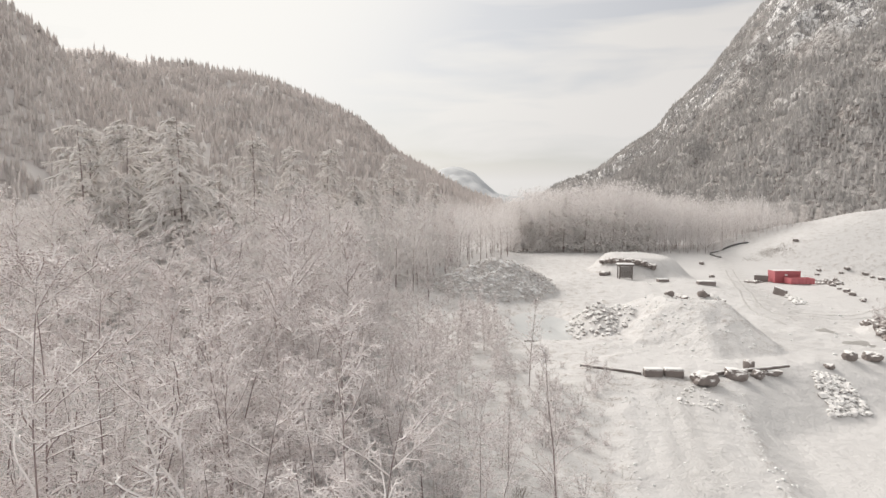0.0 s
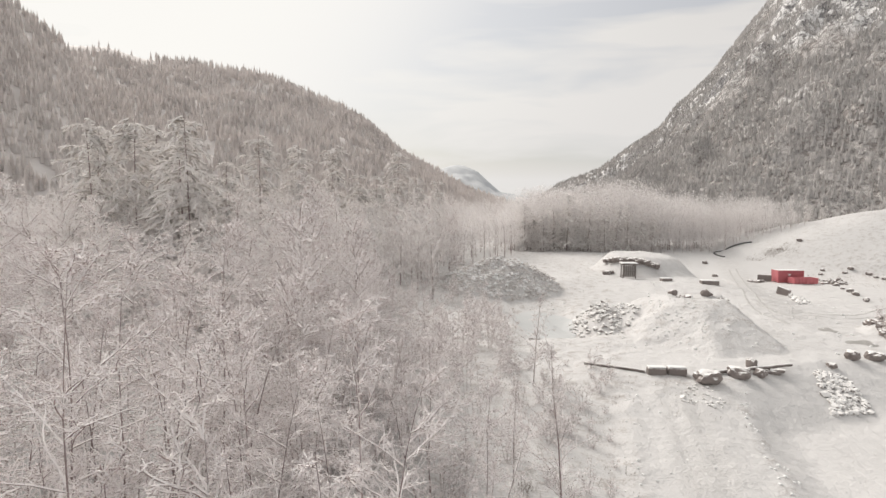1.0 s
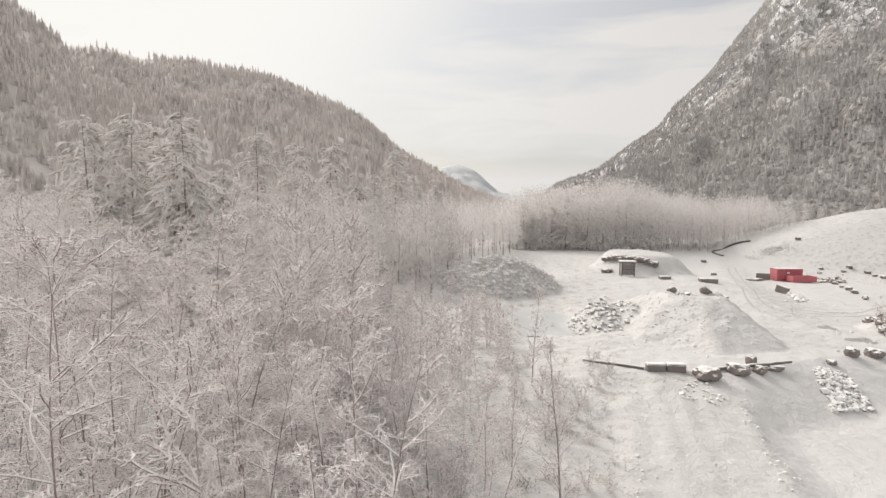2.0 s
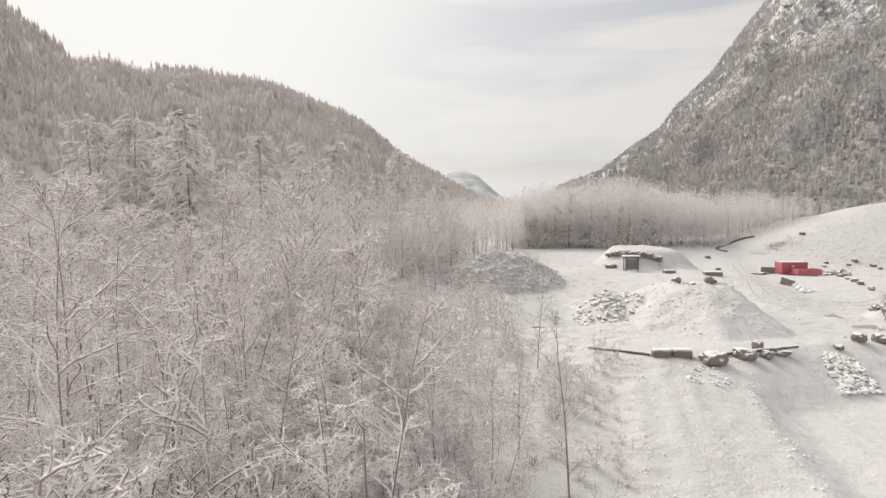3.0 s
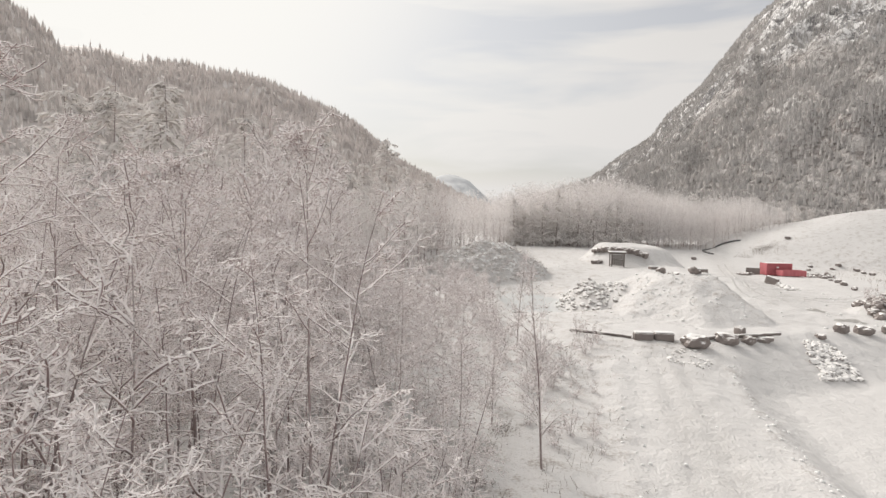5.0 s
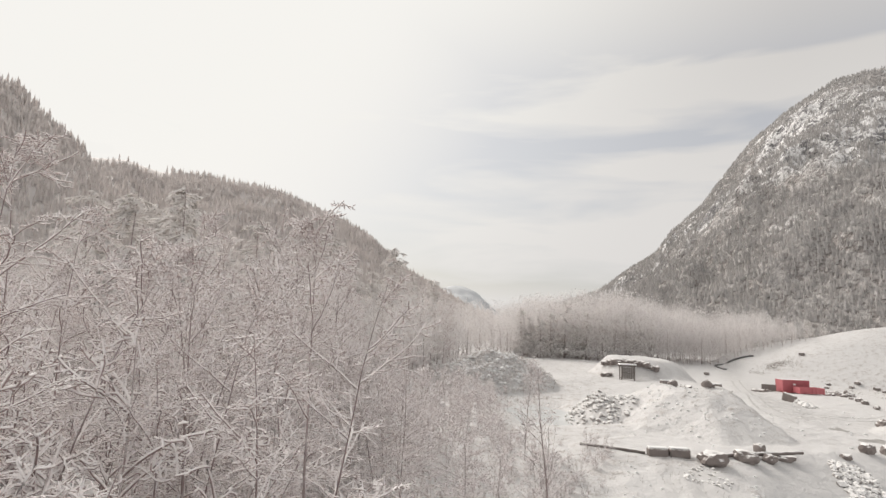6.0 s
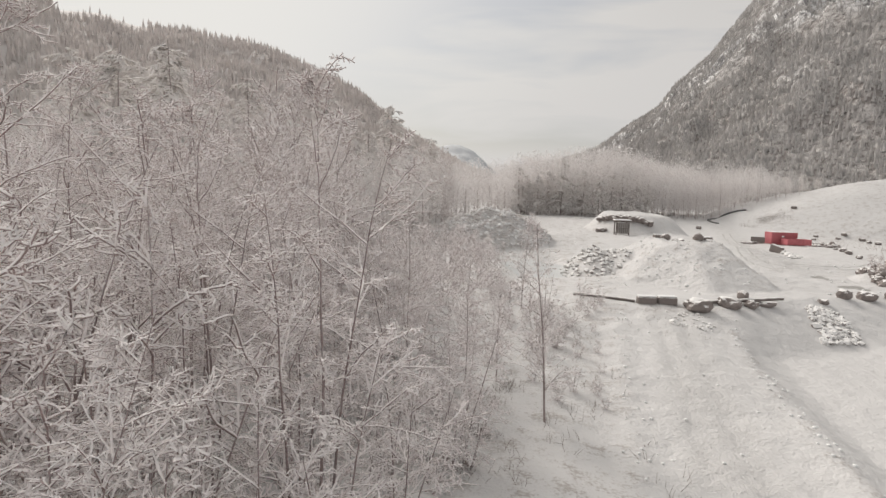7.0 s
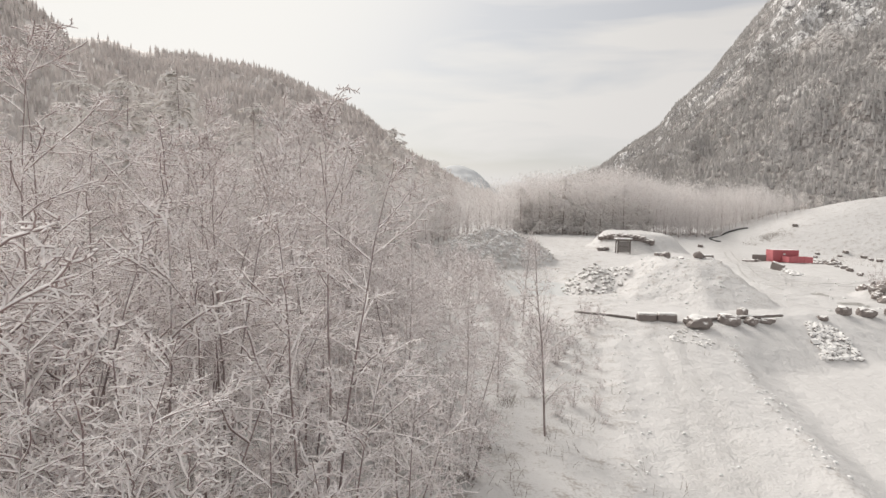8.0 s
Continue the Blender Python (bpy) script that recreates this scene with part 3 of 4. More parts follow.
def conifer_arrays(seed, h, boughs, lets, lean=0.0, open_top=0.25):
    """Snow-laden conifer with drooping boughs: trunk and boughs."""
    r = np.random.default_rng(seed)
    tr_p, tr_r = shoots(r, np.array([[0, 0, -0.4]]), np.array([[lean, 0, 1.0]]), np.array([h + 0.4]), np.array([h * 0.007]), np.array([0.03]), 10, 0, 0.012)
    t = np.sort(r.uniform(0.12, 0.985, boughs))
    k = t * 10
    i = np.minimum(k.astype(int), 9)
    s = tr_p[0, i] * (1 - (k - i))[:, None] + tr_p[0, i + 1] * (k - i)[:, None]
    a = r.uniform(0, 6.28, boughs)
    d = np.stack([np.cos(a), np.sin(a), r.uniform(0.05, 0.4, boughs)], -1)
    ln = h * (0.06 + 0.22 * (1 - t) ** 0.75) * r.uniform(0.55, 1.2, boughs)
    bp, br = shoots(r, s, unit(d), ln, np.full(boughs, 0.09), np.full(boughs, 0.06), 4, -0.75, 0.07)
    s2, d2, t2, i2 = offshoots(r, bp, lets, 0.2, 1.0, 30, 65)
    d2 = unit(d2 * np.array([1, 1, 0.35]) + np.array([0, 0, -0.1]))
    l2 = ln[i2] * 0.34 * r.uniform(0.5, 1.2, len(t2)) + 0.15
    lp, lr = shoots(r, s2, d2, l2, np.full(len(l2), 0.17), np.full(len(l2), 0.07), 2, -0.5, 0.14)
    return tubes(tr_p, tr_r, 6), joined([tubes(bp, br), tubes(lp, lr)])


def conifer(label, group, *args, **kw):
    trunk, crown = conifer_arrays(*args, **kw)
    ob = thing("conifer", Matrix(), label, "conifer", group)
    part("trunk", mesh_of("trunk", *trunk, MAT_TRUNK, True), None, ob)
    part("crown", mesh_of("crown", *crown, MAT_NEEDLES), None, ob, "needled boughs laden with snow, paled for haze")
    return ob


def stand(ob, x, y, turn, size=1.0, tall=1.0):
    """Moves a thing to its spot on the ground."""
    ob.matrix_basis = Matrix.LocRotScale((x, y, gz(x, y) - 0.05), Euler((0, 0, turn)), (size, size, size * tall))
    return ob


def stature(x, y):
    """The tallest a tree's top may stand at a spot: the wood thins to low growth towards the clearing."""
    low = max(4.2, 12.5 - 0.12 * y)
    k = float(smooth(-0.22, -0.07, x / max(y, 1)))
    return 20 * (1 - k) + low * k


def plant(kinds, spots, r, sizes, full=14.5):
    """Sets trees of several grown kinds out over the spots; the first of each kind is itself planted."""
    used = set()
    for n, (x, y) in enumerate(spots):
        k = int(r.integers(len(kinds)))
        size = min(r.uniform(*sizes), stature(x, y) / full * r.uniform(0.8, 1.0))
        m = Matrix.LocRotScale((x, y, gz(x, y) - 0.05), Euler((0, 0, r.uniform(0, 6.28))), (size, size, size * r.uniform(0.92, 1.08)))
        if k in used:
            copy_thing(kinds[k], m)
        else:
            used.add(k)
            kinds[k].matrix_basis = m


def scatter(r, count, box, ok, gap, taken):
    """Spots at least a gap apart within a stretch of the plan."""
    out = []
    for _ in range(count * 30):
        x, y = r.uniform(box[0], box[2]), r.uniform(box[1], box[3])
        if not ok(x, y):
            continue
        if any((x - a) ** 2 + (y - b) ** 2 < gap * gap for a, b in taken):
            continue
        taken.append((x, y))
        out.append((x, y))
        if len(out) == count:
            break
    return out


def wood_edge(y):
    """The wood's eastern edge as x for each y."""
    return float(np.interp(y, [0, 16, 20, 33, 41, 53, 82, 90, 100, 117, 160, 175, 400], [-3.0, -1.6, 1.2, 3.9, 5.2, 6.4, 8.4, -3, -4, 3, 24, 60, 130]))


taken = [(-2.4, 13.7), (-10.8, 15.0), (-6.4, 9.2), (-7.4, 17.6), (-4.6, 18.2), (0.3, 19.9), (5.8, 26.8)]
NEAR = [broadleaf("tall bare birch thick with hoar frost", "frosted birches", 100 + k, h, st, 74, 11, 4, 2.75, segs=(12, 8, 3, 1), spread=0.27, girth=0.7, sides=4)
        for k, (h, st) in enumerate([(14.4, 4), (14.8, 3), (13.2, 2), (13.4, 3), (13.0, 2)])]
hero = [(-2.3, 13.7, 0.3, 0.94), (-10.8, 15.0, 1.0, 1.0), (-6.4, 9.2, 2.0, 0.82), (-7.4, 17.6, 3.0, 0.97), (-4.6, 18.2, 4.0, 0.86)]
for ob, (x, y, turn, size) in zip(NEAR, hero):
    # the leaning stem is set so that its top comes over the spot
    stem = [c for c in ob.children if c.name.startswith("trunk")][0].data
    tip = max((v.co for v in stem.vertices), key=lambda c: c.z)
    off = Matrix.Rotation(turn, 3, "Z") @ Vector((tip.x, tip.y, 0)) * size
    stand(ob, x - off.x, y - off.y, turn, size)
r1 = np.random.default_rng(61)
near_ok = lambda x, y: -0.95 * y - 4 < x < wood_edge(y) and math.hypot(x, y) > 12.5 and not (x > -3 and y < 18)
for x, y in scatter(r1, 21, (-26, 6, 6, 26), near_ok, 2.5, taken):
    k = int(r1.integers(len(NEAR)))
    size = r1.uniform(0.9, 1.03) if x < -0.25 * y else r1.uniform(0.55, 0.72)
    copy_thing(NEAR[k], Matrix.LocRotScale((x, y, gz(x, y) - 0.05), Euler((0, 0, r1.uniform(0, 6.28))), (size, size, size)))
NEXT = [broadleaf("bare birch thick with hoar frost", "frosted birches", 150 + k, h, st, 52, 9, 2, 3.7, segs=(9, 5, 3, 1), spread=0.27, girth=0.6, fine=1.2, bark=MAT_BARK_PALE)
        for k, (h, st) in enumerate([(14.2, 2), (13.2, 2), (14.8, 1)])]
plant(NEXT, scatter(r1, 36, (-40, 24, 6, 42), near_ok, 2.6, taken), r1, (0.92, 1.08))
YOUNG = [broadleaf("young bare birch laden with snow close beside the clearing", "young birches", 130 + k, 9.0, 4, 60, 9, 3, 4.0, segs=(9, 8, 4, 2), spread=0.35, girth=0.9, sides=4, fan=0.3, kink=0.28)
         for k in range(2)]
for k, (x, y, turn, size) in enumerate([(-4.7, 8.4, 0.4, 0.92), (-7.4, 8.9, 1.9, 1.14), (-3.0, 10.2, 3.1, 0.84), (-5.6, 11.6, 4.4, 1.04), (-9.4, 10.6, 5.2, 1.26), (-1.6, 12.4, 2.5, 0.74), (-8.0, 13.2, 0.9, 1.15), (-0.4, 16.6, 5.6, 0.66), (1.2, 21.4, 1.2, 0.6)]):
    taken.append((x, y))
    if k < 2:
        stand(YOUNG[k], x, y, turn, size)
    else:
        copy_thing(YOUNG[k % 2], Matrix.LocRotScale((x, y, gz(x, y) - 0.05), Euler((0, 0, turn)), (size, size, size)))
BUSH = [broadleaf("low bare bush thick with hoar frost", "frosted bushes", 170 + k, 4.2, 7, 42, 7, 1, 2.8, segs=(5, 4, 2, 1), spread=0.36, low=0.05, fan=0.4, name="bush") for k in range(2)]
plant(BUSH, scatter(r1, 22, (-24, 11, 5, 40), near_ok, 1.4, list(taken[:20])), r1, (0.7, 1.2))
edge_ok = lambda x, y: -6 < x < wood_edge(y) + 0.4
for x, y in scatter(r1, 22, (-6, 13.2, 4, 28), edge_ok, 1.3, []) + [(8.6, 38.0), (9.6, 40.2), (10.6, 42.5), (8.2, 41.0), (7.0, 36.6), (9.0, 44.0)]:
    size = r1.uniform(0.5, 0.85)
    copy_thing(BUSH[int(r1.integers(2))], Matrix.LocRotScale((x, y, gz(x, y) - 0.03), Euler((0, 0, r1.uniform(0, 6.28))), (size, size, size)))
THICKET = [broadleaf("low thicket of bare young birches white with frost", "frosted thickets", 180 + k, 7.0, 5, 60, 6, 2, 3.2, segs=(5, 3, 1, 1), spread=0.24, low=0.08, fan=0.26, bark=MAT_BARK_PALE, name="thicket") for k in range(3)]
scrub_ok = lambda x, y: -0.36 * y < x < wood_edge(y) and y > 27
r5 = np.random.default_rng(65)
plant(THICKET, scatter(r5, 135, (-30, 27, 9, 92), scrub_ok, 1.8, []), r5, (0.9, 1.35), 7.0)
verge_ok = lambda x, y: wood_edge(y) - 0.5 < x < 10.0 + 0.26 * (y - 30.6)
for x, y in scatter(r5, 46, (3, 29, 15, 56), verge_ok, 0.9, []):
    size = r5.uniform(0.2, 0.44)
    copy_thing(BUSH[int(r5.integers(2))], Matrix.LocRotScale((x, y, gz(x, y) - 0.03), Euler((0, 0, r5.uniform(0, 6.28))), (size, size, size)))
MID = [broadleaf("bare birch of the wood thick with hoar frost, twigs paled for haze", "frosted wood", 200 + k, h, st, 42, 7, 2, 4.4, segs=(7, 3, 1, 1), spread=0.26, girth=0.5, fine=1.4, twig=MAT_TWIG_MID_HAZE, bark=MAT_BARK_PALE)
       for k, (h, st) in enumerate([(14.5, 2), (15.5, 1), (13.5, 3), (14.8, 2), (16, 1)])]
r2 = np.random.default_rng(62)
mid_ok = lambda x, y: -0.85 * y - 4 < x < wood_edge(y) and math.hypot(x + 30, (y - 76)) > 6
mid_spots = scatter(r2, 165, (-78, 36, 9, 92), mid_ok, 2.7, taken)
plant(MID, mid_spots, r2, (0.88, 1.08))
for x, y in scatter(r2, 22, (-12, 97, 2, 110), lambda x, y: True, 1.7, []):
    size = r2.uniform(0.88, 1.05)
    copy_thing(MID[int(r2.integers(5))], Matrix.LocRotScale((x, y, gz(x, y) - 0.05), Euler((0, 0, r2.uniform(0, 6.28))), (size, size, size)))


def round_crown(seed, h, twigs):
    """A far leafless tree with a full round crown: its trunk, limbs and twigs."""
    r = np.random.default_rng(seed)
    tr_p, tr_r = shoots(r, np.array([[0, 0, -0.3]]), np.array([[r.normal(0, 0.03), r.normal(0, 0.03), 1.0]]), np.array([h * 0.55]), np.array([h * 0.0065]), np.array([0.03]), 4, 0, 0.02)
    s, d, t, _ = offshoots(r, tr_p, 22, 0.22, 0.95, 30, 60)
    ln = h * 0.36 * (1.2 - t) ** 0.6 * r.uniform(0.7, 1.1, len(t))
    lp, lr = shoots(r, s, d, ln, np.full(len(t), 0.05), np.full(len(t), 0.03), 2, 0.4, 0.05)
    # twigs fill the outer half of an egg-shaped crown
    q = unit(r.normal(0, 1, (twigs, 3)))
    out = q * (r.uniform(0.3, 0.95, twigs) ** 0.5)[:, None]
    wide = h * r.uniform(0.25, 0.33)
    c = np.array([tr_p[0, 4, 0], tr_p[0, 4, 1], h * 0.53])
    p = c + out * np.array([wide, wide, h * 0.46])
    dirs = unit(q * np.array([0.5, 0.5, 0.2]) + r.normal(0, 1.0, (twigs, 3)))
    wp, wr = shoots(r, p, dirs, r.uniform(0.15, 0.45, twigs), np.full(twigs, 0.065), np.full(twigs, 0.05), 1, 0, 0.0)
    return tubes(tr_p, tr_r, 6), tubes(lp, lr), tubes(wp, wr)


def far_wood(name, spots, label, seed, tall, twigs=270):
    """Farther trees joined into one mesh, each a trunk with limbs and twigs."""
    r = np.random.default_rng(seed)
    kinds = [round_crown(300 + seed * 10 + k, 15, twigs) for k in range(7)]
    stem, crown = [], []
    for x, y in spots:
        t, li, cr = kinds[int(r.integers(7))]
        a, s = r.uniform(0, 6.28), r.uniform(0.76, 1.06) * tall(x, y) / 15
        c, q = math.cos(a) * s, math.sin(a) * s
        M = np.array([[c, -q, 0], [q, c, 0], [0, 0, s]])
        o = np.array([x, y, gz(x, y) - 0.1])
        stem.append((t[0] @ M.T + o, t[1]))
        crown.append((li[0] @ M.T + o, li[1]))
        crown.append((cr[0] @ M.T + o, cr[1]))
    ob = tagged(new(name), label, "forest", kind="stuff")
    part("trunks", mesh_of("trunks", *joined(stem), MAT_TRUNK), None, ob)
    part("crowns", mesh_of("crowns", *joined(crown), MAT_TWIG_FAR_HAZE), None, ob)


r3 = np.random.default_rng(63)
far_ok = lambda x, y: -max(0.44 * y + 3, 0.85 * y * (y < 122)) < x < min(wood_edge(y), 200)
far_wood("valley_wood_west", scatter(r3, 450, (-100, 88, 40, 176), far_ok, 3.1, []), "frosted leafless trees filling the valley, paled for haze", 1, lambda x, y: 15.5)
tree_line = lambda x: 161 + 0.12 * max(0, x - 40)
east_ok = lambda x, y: 19 < x < 103 and tree_line(x) < y < tree_line(x) + 38 and x < 0.62 * y + 4
east = scatter(r3, 215, (18, 160, 104, 212), east_ok, 3.0, [])
far_wood("valley_wood_east", east, "frosted leafless trees along the road's far end, paled for haze", 2, lambda x, y: float(0.72 + 0.28 * smooth(0, 16, y - tree_line(x))) * float(np.interp(x, [19, 35, 50, 62, 74, 87, 96, 103], [17.0, 21.0, 22.6, 21.5, 19.0, 16.5, 14.0, 11.5])), 640)

low_ok = lambda x, y: tree_line(x) - 4 < y < tree_line(x) + 3 and x < 0.62 * y + 4
far_wood("valley_undergrowth", scatter(r3, 110, (17, 155, 104, 180), low_ok, 2.0, []), "frosted undergrowth along the wood's foot, paled for haze", 4, lambda x, y: 6.5, 150)
beyond = scatter(r3, 170, (-70, 178, 110, 330), lambda x, y: x < 0.36 * y, 5.0, [])
far_wood("valley_wood_beyond", beyond, "frosted leafless trees farther up the valley, paled for haze", 3, lambda x, y: 14.0, 150)

CON = [conifer("tall snow-laden conifer among the bare trees", "conifers in the wood", 400 + k, h, b, 8, lean=le) for k, (h, b, le) in enumerate([(26, 120, 0.02), (24, 130, -0.02), (21, 120, 0.0)])]
con_spots = [(-48, 78, 0), (-42, 77, 0), (-35.2, 77, 1), (-31.9, 71, 1), (-37, 84, 2), (-29.5, 76, 2), (-32.5, 100, 0), (-27, 104, 2), (-23.8, 115, 0), (-18, 118, 2), (-29, 112, 1), (-11.6, 130, 1), (-15, 126, 2), (-2.3, 140, 2), (-7, 136, 2), (-6.8, 132, 2), (-45, 88, 1), (-53, 86, 1), (-38, 100, 2), (27, 157, 2), (33.5, 158, 1), (44, 158, 2), (55, 160.5, 2), (22, 158, 1), (30, 159, 0), (36.5, 159, 2), (39.5, 158.5, 1), (47.5, 159.5, 0), (51, 160, 1), (58.5, 162, 2), (24.5, 160, 2), (104.5, 173, 1), (107, 176, 2), (109, 173.5, 0), (112, 177, 1), (114.5, 175, 2), (117.5, 178, 0)]
con_size = [1.05, 1.02, 1.1, 1.0, 0.95, 0.95, 0.95, 1.0, 0.95, 1.0, 0.95, 0.97, 1.0, 0.95, 0.95, 1.0, 1.0, 1.0, 1.05, 0.62, 0.6, 0.6, 0.55, 0.5, 0.48, 0.52, 0.5, 0.46, 0.5, 0.5, 0.56, 0.2, 0.22, 0.2, 0.22, 0.2, 0.18]
r4 = np.random.default_rng(64)
first = set()
for (x, y, k), s in zip(con_spots, con_size):
    m = Matrix.LocRotScale((x, y, gz(x, y) - 0.05), Euler((0, 0, r4.uniform(0, 6.28))), (s, s, s))
    if k in first:
        copy_thing(CON[k], m)
    else:
        first.add(k)
        CON[k].matrix_basis = m

sap = broadleaf("thin bare sapling at the wood's edge", "saplings", 504, 9.6, 1, 50, 8, 3, 1.9, segs=(10, 6, 3, 1), spread=0.27, low=0.18, girth=1.15, angles=(24, 46), crowd=1.15)
sap.matrix_basis = Matrix.Translation((6.0, 26.8, gz(6.0, 26.8) - 0.05)) @ Matrix.Rotation(-0.1, 4, "Y") @ Matrix.Rotation(4.2, 4, "Z")
for x, y, turn, size in [(4.0, 31.5, 2.0, 0.6), (7.4, 47.0, 1.0, 0.8)]:
    copy_thing(sap, Matrix.LocRotScale((x, y, gz(x, y) - 0.03), Euler((0.05, 0.08, turn)), (size, size, size)))

# ---- the yard: boulders, rubble, container, shelter ----
def lump(r, sx, sy, sz, rough=0.22, sub=2):
    """A rough stone as a bmesh, standing on its base."""
    bm = bmesh.new()
    bmesh.ops.create_icosphere(bm, subdivisions=sub, radius=0.5)
    o = Vector(r.uniform(0, 50, 3))
    for v in bm.verts:
        n = v.co.normalized()
        k = 1 + rough * (noise.noise(n * 1.6 + o) * 1.4 + 0.5 * noise.noise(n * 4 + o))
        c = n * 0.5 * k
        # flattened faces, as broken stone has
        c = Vector([math.copysign(abs(a) ** 0.8 * 0.5 ** 0.2, a) for a in c])
        v.co = (c.x * sx, c.y * sy, (c.z + 0.38) * sz)
    return bm


def boulder(r, x, y, sx, sy, sz, turn, label="snow-capped granite boulder on the bench's edge", group="boulders along the edge", z=None):
    ob = thing("boulder", pose(x, y, (gz(x, y) if z is None else z) - 0.08, 0, 0, turn), label, "boulder", group)
    bm = lump(r, sx * 0.92, sy * 0.92, sz * 0.85, 0.3, 3)
    part("stone", bm, MAT_ROCK, ob)
    return ob


rb = np.random.default_rng(71)
for x, y, sx, sy, sz, turn in [
        (23.1, 48.9, 2.3, 1.8, 1.55, 10), (26.5, 50.4, 2.1, 1.7, 1.35, -15), (29.0, 51.2, 1.3, 1.1, 1.0, 30),
        (28.9, 52.6, 1.1, 1.0, 1.45, 60), (31.0, 52.3, 1.8, 1.1, 0.7, 5), (38.2, 55.2, 1.1, 0.9, 0.75, 0),
        (42.2, 58.0, 1.5, 1.3, 1.35, 20), (45.3, 59.0, 1.9, 1.5, 1.3, -10), (48.8, 60.2, 1.5, 1.3, 1.2, 40)]:
    boulder(rb, x, y, sx, sy, sz, turn)

# rough stone blocks and the long timber that hold the bench's edge
for x, y, ln, turn in [(19.25, 50.7, 1.65, -3), (21.0, 50.5, 1.65, -4)]:
    ob = thing("edge_block", pose(x, y, gz(x, y) - 0.12, 0, 0, turn), "long dark stone block at the bench's edge", "stone block", "edge blocks")
    part("stone", block(ln, 0.8, 0.72, bevel=0.09), MAT_ROCK, ob)
    part("snow_cap", block(ln * 0.96, 0.72, 0.1, pose(0, 0.03, 0.72), 0.04), MAT_SNOW, ob, "layer of snow")


def log_between(name, a, b, r0, label, mat=None, category="log", sink=0.3):
    a, b = Vector(a), Vector(b)
    ob = thing(name, Matrix.Translation(a), label, category)
    n = 14
    pts = np.array([[*(b - a) * (k / n)] for k in range(n + 1)])
    pts[:, 2] += rb.normal(0, 0.02, n + 1)
    v, f = tubes(pts[None], np.full((1, n + 1), r0) * np.linspace(1, 0.8, n + 1), 8)
    part("stem", mesh_of("stem", v, f, mat or MAT_TIMBER, True), None, ob)
    return ob


log_between("edge_timber", (13.3, 53.2, gz(13.3, 53.2) + 0.12), (18.3, 51.0, gz(18.3, 51.0) + 0.16), 0.19, "long dark timber half buried in snow along the edge")
log_between("edge_timber", (24.2, 50.4, 0.18), (33.0, 53.2, 0.22), 0.2, "long dark timber half buried in snow along the edge")


def stone_meshes(r, count, rough=0.3, mat=None):
    out = []
    for k in range(count):
        bm = lump(r, 1.0, r.uniform(0.7, 1.0), r.uniform(0.55, 0.9), rough, 2 if mat else 1)
        me = bpy.data.meshes.new("stone")
        bm.to_mesh(me)
        bm.free()
        me.materials.append(mat or MAT_RUBBLE)
        out.append(me)
    return out


STONES = stone_meshes(np.random.default_rng(72), 8, 0.34)
DARK_STONES = stone_meshes(np.random.default_rng(76), 6, 0.45, MAT_ROCK)


def rubble_heap(name, label, spots, r, sizes, stones=STONES):
    """A heap of loose broken stones, each one a part."""
    x0, y0 = spots[0]
    ob = thing(name, pose(x0, y0, gz(x0, y0)), label, "rubble heap")
    base = Vector((x0, y0, gz(x0, y0)))
    for x, y in spots:
        st = new("stone", stones[int(r.integers(len(stones)))])
        st.parent = ob
        s = r.uniform(*sizes) * r.choice([0.7, 1.0, 1.0, 1.35])
        st.matrix_basis = Matrix.LocRotScale(Vector((x, y, gz(x, y) - 0.12 * s)) - base, Euler(r.uniform(-0.5, 0.5, 3) + np.array([0, 0, r.uniform(0, 6)])), (s, s, s))


def in_quad(r, n, a, b, c, d):
    out = []
    for _ in range(n):
        u, v = r.random(), r.random()
        p = (np.array(a) * (1 - u) + np.array(b) * u) * (1 - v) + (np.array(d) * (1 - u) + np.array(c) * u) * v
        out.append((float(p[0]), float(p[1])))
    return out


rr = np.random.default_rng(73)
rubble_heap("rubble_slope", "pale broken stones dusted with snow spilling down the bank", in_quad(rr, 295, (33.2, 47.2), (38.0, 48.8), (38.4, 53.6), (35.4, 54.0)), rr, (0.3, 0.6))
heap = [(20.2 + math.cos(a) * q * 4.2, 72.2 + math.sin(a) * q * 5.2) for a, q in zip(rr.uniform(0, 6.28, 260), rr.uniform(0, 1, 260) ** 0.6)]
rubble_heap("rubble_heap", "heap of broken stones dusted with snow beside the mound", heap, rr, (0.25, 0.6))
rubble_heap("rubble_scatter", "small stones dusted with snow below the boulders", in_quad(rr, 46, (19, 44), (23, 44.5), (23.0, 48.0), (20.0, 48.5)), rr, (0.15, 0.4))
rubble_heap("rubble_heap", "low heap of broken stones beside the concrete slab", in_quad(rr, 40, (55.0, 88.0), (57.4, 88.5), (61.0, 97.5), (58.8, 98.5)), rr, (0.4, 0.9))
rubble_heap("rubble_heap", "dark debris heap beside the red container", in_quad(rr, 60, (76.8, 116), (83, 117), (86, 124), (78, 121)), rr, (0.4, 1.0), DARK_STONES)
rubble_heap("rubble_heap", "dark debris at the end of the red container", in_quad(rr, 14, (63.4, 118), (66.6, 117), (66.6, 119), (64, 120)), rr, (0.5, 1.1), DARK_STONES)
rubble_heap("mound_stones", "dark stones on top of the snowy mound", [(33.4, 68.8), (34.2, 69.2), (32.3, 70.2), (29.8, 71.0), (30.3, 70.2), (29.0, 71.8), (33.0, 70.4)], rr, (0.5, 0.85), DARK_STONES)
